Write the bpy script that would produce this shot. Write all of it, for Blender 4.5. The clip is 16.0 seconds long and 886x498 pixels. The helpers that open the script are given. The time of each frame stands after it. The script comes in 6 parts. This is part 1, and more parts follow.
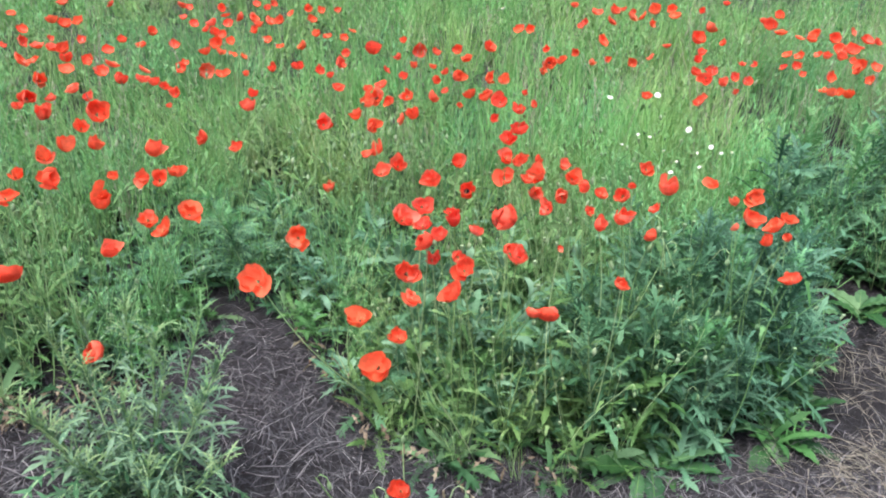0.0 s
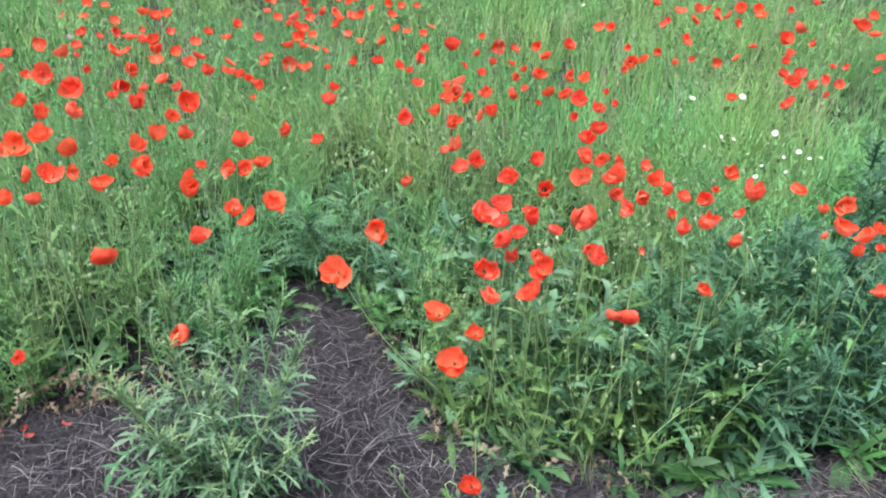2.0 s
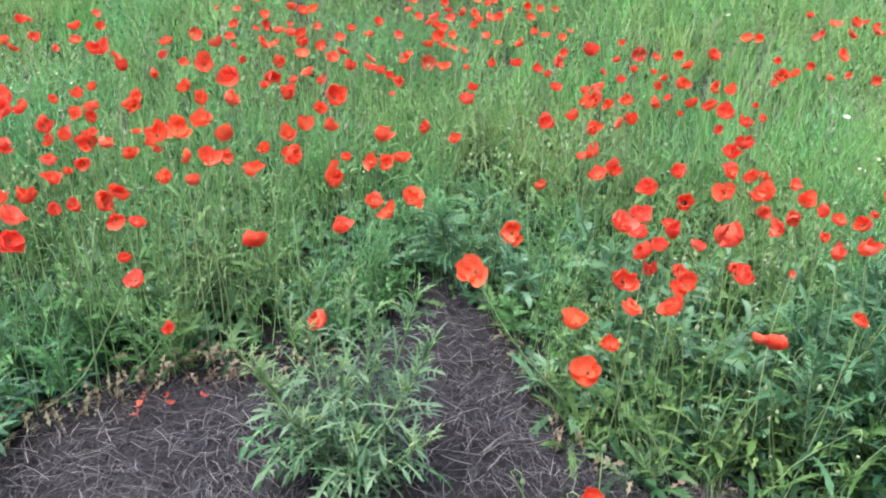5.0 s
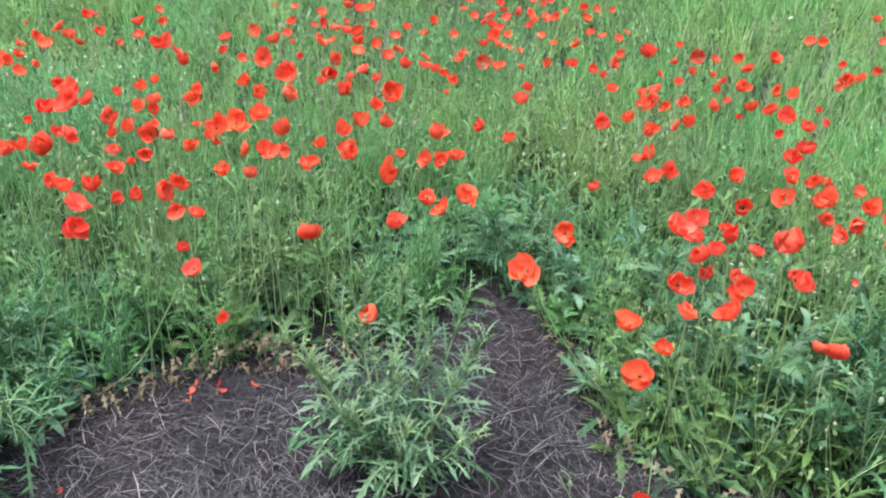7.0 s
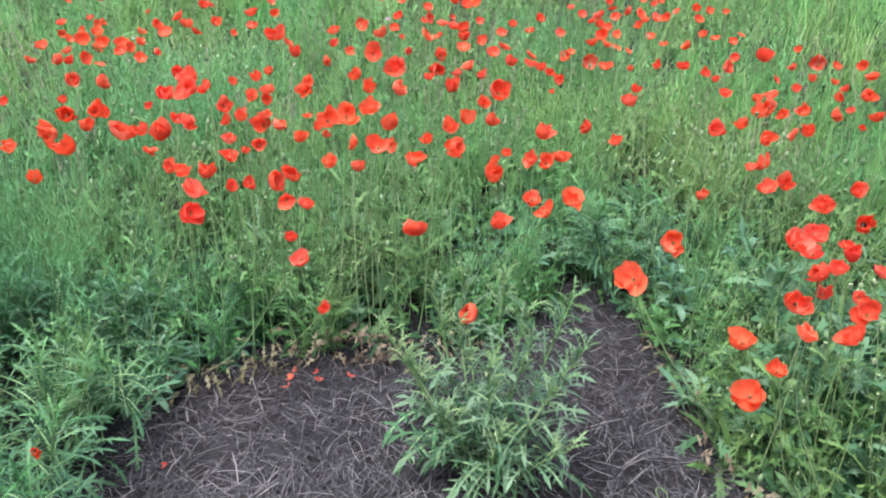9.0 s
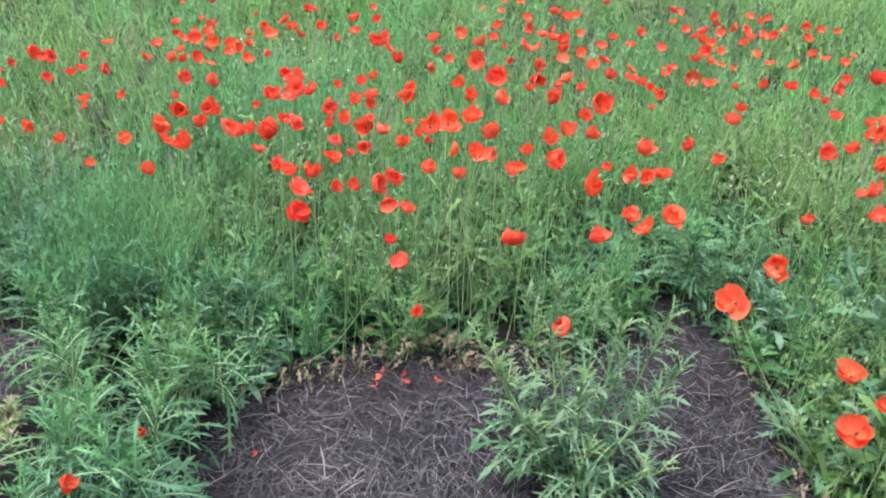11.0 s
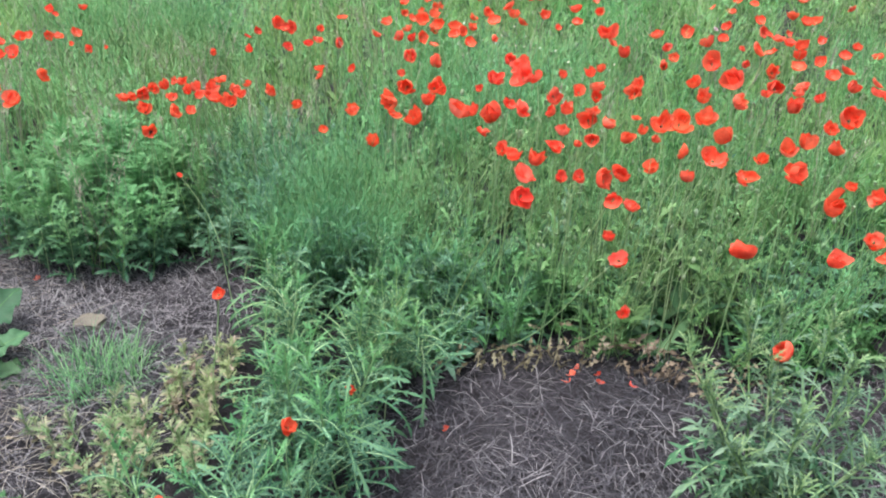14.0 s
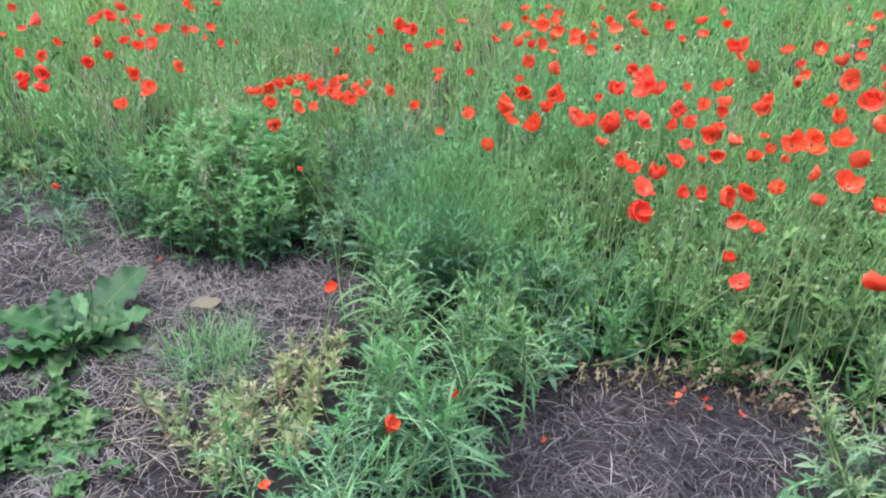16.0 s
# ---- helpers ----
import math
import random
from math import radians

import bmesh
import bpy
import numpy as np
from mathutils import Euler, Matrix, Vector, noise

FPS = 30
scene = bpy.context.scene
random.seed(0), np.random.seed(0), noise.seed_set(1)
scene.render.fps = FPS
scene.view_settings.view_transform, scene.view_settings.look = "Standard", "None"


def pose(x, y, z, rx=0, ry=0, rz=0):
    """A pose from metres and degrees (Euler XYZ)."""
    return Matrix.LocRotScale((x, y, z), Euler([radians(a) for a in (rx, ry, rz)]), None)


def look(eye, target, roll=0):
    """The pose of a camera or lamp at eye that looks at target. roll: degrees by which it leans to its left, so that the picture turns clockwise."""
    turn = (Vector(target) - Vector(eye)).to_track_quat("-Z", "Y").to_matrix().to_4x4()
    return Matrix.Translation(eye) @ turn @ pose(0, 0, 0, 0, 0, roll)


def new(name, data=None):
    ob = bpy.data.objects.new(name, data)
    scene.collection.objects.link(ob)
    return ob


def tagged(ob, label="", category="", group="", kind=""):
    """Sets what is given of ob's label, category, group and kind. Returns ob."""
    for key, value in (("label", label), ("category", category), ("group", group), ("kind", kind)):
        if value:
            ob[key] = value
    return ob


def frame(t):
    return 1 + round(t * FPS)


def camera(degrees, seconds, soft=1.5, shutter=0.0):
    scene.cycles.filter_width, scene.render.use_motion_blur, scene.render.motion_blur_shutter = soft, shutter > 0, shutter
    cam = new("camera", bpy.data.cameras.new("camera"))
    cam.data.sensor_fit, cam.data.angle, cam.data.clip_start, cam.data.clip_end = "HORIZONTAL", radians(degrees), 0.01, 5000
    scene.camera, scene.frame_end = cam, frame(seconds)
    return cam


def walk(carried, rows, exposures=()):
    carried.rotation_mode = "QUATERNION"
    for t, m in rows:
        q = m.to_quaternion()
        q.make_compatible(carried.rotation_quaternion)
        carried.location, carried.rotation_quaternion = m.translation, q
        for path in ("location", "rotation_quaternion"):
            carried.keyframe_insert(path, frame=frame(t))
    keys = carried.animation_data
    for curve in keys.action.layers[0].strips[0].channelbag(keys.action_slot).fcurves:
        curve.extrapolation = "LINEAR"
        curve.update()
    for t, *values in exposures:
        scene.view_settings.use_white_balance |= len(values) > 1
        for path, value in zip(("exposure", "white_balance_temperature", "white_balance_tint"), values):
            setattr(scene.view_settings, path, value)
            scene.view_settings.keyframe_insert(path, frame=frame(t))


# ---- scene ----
cam = camera(57.9, 16.0, soft=2.05)
PATH = [
    (0, (0.053, -0.15, 1.585), (-0.055, 1.635, 0.69), 1.2),
    (0.5, (0.042, -0.155, 1.59), (-0.102, 1.63, 0.699), 1.2),
    (1, (0.035, -0.157, 1.594), (-0.141, 1.624, 0.701), 1.2),
    (1.5, (0.025, -0.16, 1.589), (-0.205, 1.612, 0.691), 1.2),
    (2, (0.017, -0.157, 1.589), (-0.252, 1.605, 0.682), 0.9),
    (2.5, (0.013, -0.157, 1.586), (-0.302, 1.603, 0.689), 0.9),
    (3, (-0.001, -0.159, 1.585), (-0.362, 1.591, 0.687), 1.2),
    (3.5, (-0.005, -0.164, 1.588), (-0.391, 1.58, 0.688), 1.3),
    (4, (-0.025, -0.17, 1.591), (-0.475, 1.556, 0.687), 1.2),
    (6.5, (-0.064, -0.176, 1.575), (-0.671, 1.502, 0.67), 1.2),
    (7, (-0.068, -0.181, 1.577), (-0.714, 1.481, 0.67), 1.1),
    (7.5, (-0.077, -0.184, 1.58), (-0.765, 1.461, 0.675), 1.2),
    (8, (-0.092, -0.185, 1.582), (-0.833, 1.436, 0.674), 1.1),
    (8.5, (-0.101, -0.182, 1.582), (-0.892, 1.415, 0.676), 1.0),
    (9, (-0.119, -0.181, 1.579), (-0.958, 1.385, 0.66), 1.0),
    (11.5, (-0.174, -0.233, 1.583), (-1.232, 1.202, 0.678), 1.9),
    (12, (-0.194, -0.251, 1.58), (-1.305, 1.14, 0.668), 2.3),
    (12.5, (-0.208, -0.258, 1.576), (-1.373, 1.091, 0.669), 2.2),
    (13, (-0.228, -0.268, 1.57), (-1.461, 1.011, 0.652), 2.1),
    (13.5, (-0.24, -0.272, 1.564), (-1.533, 0.938, 0.633), 2.3),
    (14, (-0.246, -0.28, 1.567), (-1.57, 0.892, 0.633), 2.3),
    (14.5, (-0.251, -0.285, 1.565), (-1.609, 0.851, 0.636), 2.3),
    (15, (-0.259, -0.288, 1.562), (-1.656, 0.801, 0.634), 2.4),
    (15.5, (-0.263, -0.295, 1.562), (-1.695, 0.749, 0.633), 2.6),
    (16, (-0.274, -0.302, 1.562), (-1.749, 0.676, 0.63), 2.5),
]
walk(cam, [(t, look(eye, target, roll)) for t, eye, target, roll in PATH])

# ---------------------------------------------------------------- light
world = bpy.data.worlds.new("overcast_sky")
scene.world = world
world.use_nodes = True
wn = world.node_tree
sky = wn.nodes.new("ShaderNodeTexSky")
sky.sky_type, sky.sun_disc = "NISHITA", False
sky.sun_elevation, sky.sun_rotation = radians(74), radians(211)
sky.air_density, sky.dust_density = 1.0, 3.0
soft_sky = wn.nodes.new("ShaderNodeHueSaturation")
soft_sky.inputs["Saturation"].default_value = 0.55
wn.links.new(sky.outputs[0], soft_sky.inputs["Color"])
# A cloudy sky is about three times brighter overhead than at the horizon.
aim, split = wn.nodes.new("ShaderNodeTexCoord"), wn.nodes.new("ShaderNodeSeparateXYZ")
rise = wn.nodes.new("ShaderNodeMapRange")
rise.inputs["To Min"].default_value, rise.inputs["To Max"].default_value = 0.09, 1.66
cloud = wn.nodes.new("ShaderNodeMixRGB")
cloud.blend_type, cloud.inputs[0].default_value = "MULTIPLY", 1.0
wn.links.new(aim.outputs["Generated"], split.inputs[0])
wn.links.new(split.outputs["Z"], rise.inputs["Value"])
wn.links.new(soft_sky.outputs[0], cloud.inputs[1])
wn.links.new(rise.outputs["Result"], cloud.inputs[2])
wn.links.new(cloud.outputs[0], wn.nodes["Background"].inputs["Color"])
wn.nodes["Background"].inputs["Strength"].default_value = 0.15

sun = new("sun", bpy.data.lights.new("sun", "SUN"))
sun.data.energy, sun.data.angle, sun.data.color = 1.3, radians(50), (1.0, 0.97, 0.93)
sun.matrix_world = look((-1.5, -2.5, 10), (0, 0, 0))
scene.view_settings.exposure = 1.47

# ---------------------------------------------------------------- materials


def shader(name, rough=0.6):
    m = bpy.data.materials.new(name)
    m.use_nodes = True
    nt = m.node_tree
    p = nt.nodes["Principled BSDF"]
    p.inputs["Roughness"].default_value = rough
    p.inputs["Specular IOR Level"].default_value = 0.3
    return m, nt, p


def node(nt, kind, **inputs):
    n = nt.nodes.new(kind)
    for k, v in inputs.items():
        n.inputs[k.replace("_", " ")].default_value = v
    return n


def shuffled(nt):
    """A random value for each island of each object."""
    geo, info = nt.nodes.new("ShaderNodeNewGeometry"), nt.nodes.new("ShaderNodeObjectInfo")
    add = nt.nodes.new("ShaderNodeMath")
    add.operation = "ADD"
    nt.links.new(geo.outputs["Random Per Island"], add.inputs[0])
    nt.links.new(info.outputs["Random"], add.inputs[1])
    part_of = nt.nodes.new("ShaderNodeMath")
    part_of.operation = "FRACT"
    nt.links.new(add.outputs[0], part_of.inputs[0])
    return part_of.outputs[0]


def ramp(nt, fac, *stops):
    r = nt.nodes.new("ShaderNodeValToRGB")
    while len(r.color_ramp.elements) < len(stops):
        r.color_ramp.elements.new(0.5)
    for e, (at, c) in zip(r.color_ramp.elements, stops):
        e.position, e.color = at, (*c, 1)
    nt.links.new(fac, r.inputs[0])
    return r.outputs[0]


def leafy(name, *stops, rough=0.62, through_light=0.3, grain=160.0, patch=5.0, drift=0.03):
    """A thin green surface: colour by leaf, mottled, part of the light passing through it."""
    m, nt, p = shader(name, rough)
    col = ramp(nt, shuffled(nt), *stops)
    where = nt.nodes.new("ShaderNodeTexCoord")
    fine = node(nt, "ShaderNodeTexNoise", Scale=grain, Detail=3.0)
    broad = node(nt, "ShaderNodeTexNoise", Scale=patch, Detail=2.0)
    for n in (fine, broad):
        nt.links.new(where.outputs["Object"], n.inputs["Vector"])
    both = nt.nodes.new("ShaderNodeMath")
    both.operation = "ADD"
    nt.links.new(fine.outputs["Fac"], both.inputs[0])
    nt.links.new(broad.outputs["Fac"], both.inputs[1])
    value = nt.nodes.new("ShaderNodeMapRange")
    value.inputs["From Min"].default_value, value.inputs["From Max"].default_value = 0.6, 1.4
    value.inputs["To Min"].default_value, value.inputs["To Max"].default_value = 0.72, 1.25
    nt.links.new(both.outputs[0], value.inputs["Value"])
    tone = nt.nodes.new("ShaderNodeHueSaturation")
    nt.links.new(col, tone.inputs["Color"])
    nt.links.new(value.outputs["Result"], tone.inputs["Value"])
    region = node(nt, "ShaderNodeTexNoise", Scale=1.3, Detail=1.0)
    nt.links.new(nt.nodes.new("ShaderNodeNewGeometry").outputs["Position"], region.inputs["Vector"])
    hue = nt.nodes.new("ShaderNodeMapRange")
    hue.inputs["From Min"].default_value, hue.inputs["From Max"].default_value = 0.3, 0.7
    hue.inputs["To Min"].default_value, hue.inputs["To Max"].default_value = 0.5 - drift, 0.5 + drift
    nt.links.new(region.outputs["Fac"], hue.inputs["Value"])
    nt.links.new(hue.outputs["Result"], tone.inputs["Hue"])
    nt.links.new(tone.outputs[0], p.inputs["Base Color"])
    bump = node(nt, "ShaderNodeBump", Strength=0.25, Distance=0.002)
    nt.links.new(fine.outputs["Fac"], bump.inputs["Height"])
    nt.links.new(bump.outputs[0], p.inputs["Normal"])
    glow = nt.nodes.new("ShaderNodeBsdfTranslucent")
    nt.links.new(tone.outputs[0], glow.inputs["Color"])
    mix = nt.nodes.new("ShaderNodeMixShader")
    mix.inputs[0].default_value = through_light
    nt.links.new(p.outputs[0], mix.inputs[1])
    nt.links.new(glow.outputs[0], mix.inputs[2])
    nt.links.new(mix.outputs[0], nt.nodes["Material Output"].inputs["Surface"])
    return m


LEAF = leafy("poppy_leaf", (0.0, (0.019, 0.060, 0.016)), (0.35, (0.057, 0.143, 0.039)), (0.75, (0.086, 0.190, 0.057)), (1.0, (0.130, 0.240, 0.090)), through_light=0.14)
DARK = leafy("deep_green_leaf", (0.0, (0.017, 0.060, 0.025)), (0.6, (0.048, 0.130, 0.055)), (1.0, (0.107, 0.210, 0.092)), through_light=0.16)
GREYISH = leafy("grey_green_leaf", (0.0, (0.055, 0.154, 0.078)), (0.5, (0.099, 0.224, 0.127)), (1.0, (0.180, 0.313, 0.200)), rough=0.6, through_light=0.3)
STEM = leafy("hairy_green_stem", (0.0, (0.125, 0.255, 0.087)), (0.5, (0.233, 0.379, 0.158)), (1.0, (0.351, 0.487, 0.261)), rough=0.75, through_light=0.15)
BUD = leafy("grey_green_bud", (0.0, (0.128, 0.229, 0.102)), (0.6, (0.230, 0.333, 0.179)), (1.0, (0.352, 0.444, 0.282)), rough=0.8, through_light=0.1)
GRASS = leafy("grass_blade", (0.0, (0.086, 0.225, 0.055)), (0.5, (0.187, 0.412, 0.126)), (0.95, (0.279, 0.469, 0.186)), (1.0, (0.418, 0.418, 0.223)), through_light=0.3)
FERNY = leafy("feathery_green", (0.0, (0.075, 0.222, 0.073)), (0.5, (0.154, 0.393, 0.149)), (1.0, (0.223, 0.449, 0.194)), through_light=0.35)
PLUME = leafy("deep_feathery_green", (0.0, (0.036, 0.125, 0.040)), (0.5, (0.075, 0.215, 0.072)), (1.0, (0.120, 0.290, 0.105)), through_light=0.3)
THISTLE = leafy("blue_green_leaf", (0.0, (0.023, 0.077, 0.038)), (0.5, (0.061, 0.169, 0.086)), (1.0, (0.121, 0.258, 0.135)), rough=0.6, through_light=0.26)
DOCK = leafy("broad_green_leaf", (0.0, (0.018, 0.071, 0.021)), (0.6, (0.037, 0.115, 0.035)), (1.0, (0.068, 0.166, 0.053)), rough=0.45, through_light=0.25, grain=60.0)
FRESH = leafy("fresh_green_leaf", (0.0, (0.067, 0.209, 0.067)), (0.6, (0.114, 0.288, 0.107)), (1.0, (0.169, 0.358, 0.149)), rough=0.6, through_light=0.3)
YELLOWED = leafy("yellowing_leaf", (0.0, (0.135, 0.255, 0.105)), (0.45, (0.240, 0.330, 0.150)), (0.8, (0.330, 0.345, 0.205)), (1.0, (0.430, 0.355, 0.270)))
WITHERED = leafy("withered_leaf", (0.0, (0.076, 0.060, 0.038)), (0.5, (0.162, 0.134, 0.089)), (1.0, (0.281, 0.242, 0.174)), rough=0.85, through_light=0.15)
LETTUCE = leafy("blue_grey_leaf", (0.0, (0.050, 0.120, 0.070)), (0.5, (0.095, 0.185, 0.115)), (1.0, (0.170, 0.270, 0.180)), rough=0.6, through_light=0.25)
TIP = leafy("pale_young_leaf", (0.0, (0.125, 0.245, 0.095)), (1.0, (0.25, 0.37, 0.18)), rough=0.65, through_light=0.3)
PETAL = leafy("poppy_petal", (0.0, (0.80, 0.085, 0.038)), (0.55, (0.88, 0.135, 0.070)), (0.85, (0.89, 0.165, 0.095)), (1.0, (0.90, 0.215, 0.145)), rough=0.7, through_light=0.42, grain=90.0, drift=0.006)
WHITE = leafy("white_ray_floret", (0.0, (0.66, 0.68, 0.66)), (1.0, (0.80, 0.80, 0.78)), through_light=0.2)
PINK = leafy("pale_pink_petal", (0.0, (0.55, 0.32, 0.42)), (1.0, (0.70, 0.50, 0.58)), through_light=0.25)
YELLOW = leafy("yellow_disc", (0.0, (0.55, 0.40, 0.04)), (1.0, (0.68, 0.52, 0.08)), through_light=0.05)
BLACK = leafy("dark_stamen", (0.0, (0.015, 0.012, 0.018)), (1.0, (0.05, 0.04, 0.05)), rough=0.8, through_light=0.0)
STRAW = leafy("weathered_straw", (0.0, (0.020, 0.018, 0.023)), (0.55, (0.050, 0.048, 0.057)), (0.9, (0.099, 0.094, 0.106)), (1.0, (0.199, 0.188, 0.199)), rough=0.85, through_light=0.05)
PALE_STRAW = leafy("pale_straw", (0.0, (0.145, 0.138, 0.148)), (1.0, (0.27, 0.258, 0.265)), rough=0.85, through_light=0.05)
HAY = leafy("bleached_hay", (0.0, (0.20, 0.175, 0.145)), (1.0, (0.38, 0.34, 0.285)), rough=0.85, through_light=0.05)


def soil_material():
    m, nt, p = shader("grey_soil", 0.95)
    where = nt.nodes.new("ShaderNodeTexCoord")
    big = node(nt, "ShaderNodeTexNoise", Scale=3.0, Detail=5.0)
    crumbs = node(nt, "ShaderNodeTexNoise", Scale=70.0, Detail=8.0, Roughness=0.7)
    clods = node(nt, "ShaderNodeTexVoronoi", Scale=34.0)
    for n in (big, crumbs, clods):
        nt.links.new(where.outputs["Object"], n.inputs["Vector"])
    mix = nt.nodes.new("ShaderNodeMath")
    mix.operation = "MULTIPLY_ADD"
    mix.inputs[1].default_value = 0.6
    nt.links.new(big.outputs["Fac"], mix.inputs[0])
    half = nt.nodes.new("ShaderNodeMath")
    half.operation = "MULTIPLY"
    half.inputs[1].default_value = 0.5
    nt.links.new(crumbs.outputs["Fac"], half.inputs[0])
    nt.links.new(half.outputs[0], mix.inputs[2])
    col = ramp(nt, mix.outputs[0], (0.3, (0.009, 0.008, 0.0095)), (0.55, (0.021, 0.0188, 0.0222)), (0.8, (0.050, 0.0455, 0.052)))
    nt.links.new(col, p.inputs["Base Color"])
    rough = nt.nodes.new("ShaderNodeMath")
    rough.operation = "MULTIPLY_ADD"
    rough.inputs[1].default_value = -0.35
    nt.links.new(clods.outputs["Distance"], rough.inputs[0])
    nt.links.new(crumbs.outputs["Fac"], rough.inputs[2])
    bump = node(nt, "ShaderNodeBump", Strength=1.0, Distance=0.03)
    nt.links.new(rough.outputs[0], bump.inputs["Height"])
    nt.links.new(bump.outputs[0], p.inputs["Normal"])
    return m


def stone_material():
    m, nt, p = shader("pale_stone", 0.9)
    n = node(nt, "ShaderNodeTexNoise", Scale=40.0, Detail=6.0)
    nt.links.new(ramp(nt, n.outputs["Fac"], (0.3, (0.10, 0.088, 0.068)), (0.7, (0.165, 0.148, 0.118))), p.inputs["Base Color"])
    bump = node(nt, "ShaderNodeBump", Strength=0.5, Distance=0.004)
    nt.links.new(n.outputs["Fac"], bump.inputs["Height"])
    nt.links.new(bump.outputs[0], p.inputs["Normal"])
    return m


SOIL, STONE = soil_material(), stone_material()

# ---------------------------------------------------------------- mesh helpers


class Build:
    """Collects triangles, with a material number for each."""

    def __init__(self):
        self.v, self.f, self.m, self.n = [], [], [], 0

    def add(self, v, f, mat=0):
        v, f = np.asarray(v, float).reshape(-1, 3), np.asarray(f, int).reshape(-1, 3)
        self.v.append(v)
        self.f.append(f + self.n)
        self.m.append(np.full(len(f), mat, int))
        self.n += len(v)

    def arrays(self):
        return np.concatenate(self.v), np.concatenate(self.f), np.concatenate(self.m)


def mesh_from(name, arrays, mats, smooth=True):
    v, f, m = arrays
    me = bpy.data.meshes.new(name)
    me.vertices.add(len(v))
    me.vertices.foreach_set("co", np.ascontiguousarray(v, dtype=np.float32).ravel())
    me.loops.add(3 * len(f))
    me.loops.foreach_set("vertex_index", np.ascontiguousarray(f, dtype=np.int32).ravel())
    me.polygons.add(len(f))
    me.polygons.foreach_set("loop_start", np.arange(0, 3 * len(f), 3, dtype=np.int32))
    for mat in mats:
        me.materials.append(mat)
    me.polygons.foreach_set("material_index", np.ascontiguousarray(m, dtype=np.int32))
    me.update(calc_edges=True)
    me.polygons.foreach_set("use_smooth", np.full(len(f), smooth, dtype=bool))
    return me


def part(name, me, parent, m=None, label=""):
    ob = new(name, me)
    ob.parent = parent
    if m is not None:
        ob.matrix_basis = m
    return tagged(ob, label)


def thing(name, x, y, z=0.0, turn=0.0):
    ob = new(name)
    ob.empty_display_size = 0.05
    ob.matrix_basis = Matrix.Translation((x, y, z)) @ Matrix.Rotation(turn, 4, "Z")
    return ob


def ground_height(x, y):
    """The soil's gentle unevenness."""
    return 0.018 * np.sin(1.7 * x + 0.6) * np.cos(1.3 * y - 0.4) + 0.008 * np.sin(5.1 * x + 2.0 * y) + 0.006 * np.cos(6.3 * y - 3.1 * x)


def blade(b, base, az, el, length, width, n=7, mat=0, zig=0.0, droop=0.9, fold=0.25, peak=0.45, wave=0.0, twist=0.0, phase=0.0, every=2):
    """A leaf along a bending midrib. zig: how deep the margin is cut; fold: how far the halves are raised; wave: ripples of the margin."""
    t = np.linspace(0, 1, n + 1)
    e = el - droop * t ** 1.3
    step = length / n
    d = np.stack([np.cos(e) * np.cos(az), np.cos(e) * np.sin(az), np.sin(e)], 1)
    mid = np.asarray(base, float) + np.concatenate([np.zeros((1, 3)), np.cumsum(d[:-1] * step, 0)])
    side0 = np.array([-np.sin(az), np.cos(az), 0.0])
    up = np.cross(d, side0)
    a = twist * t
    side = side0 * np.cos(a)[:, None] + up * np.sin(a)[:, None]
    nrm = up * np.cos(a)[:, None] - side0 * np.sin(a)[:, None]
    w = np.where(t < peak, np.sin(0.5 * np.pi * np.clip(t / peak, 0, 1)) ** 0.8, np.cos(0.5 * np.pi * np.clip((t - peak) / (1 - peak), 0, 1)) ** 0.9) * width * 0.5
    odd = np.arange(n + 1) % every == 1
    w = np.where(odd, w, w * (1 - zig)) + 0.0006
    fwd = np.where(odd, zig * step * 1.25 * (1 - t ** 3), 0.0)[:, None] * d
    rip = wave * width * np.sin(14.0 * t + phase)
    left = mid + side * w[:, None] + nrm * (fold * w + rip)[:, None] + fwd
    right = mid - side * w[:, None] + nrm * (fold * w - rip)[:, None] + fwd
    v = np.empty((3 * (n + 1), 3))
    v[0::3], v[1::3], v[2::3] = left, mid, right
    k = 3 * np.arange(n)[:, None]
    f = np.concatenate([k + [0, 1, 4], k + [0, 4, 3], k + [1, 2, 5], k + [1, 5, 4]])
    b.add(v, f, mat)
    return mid


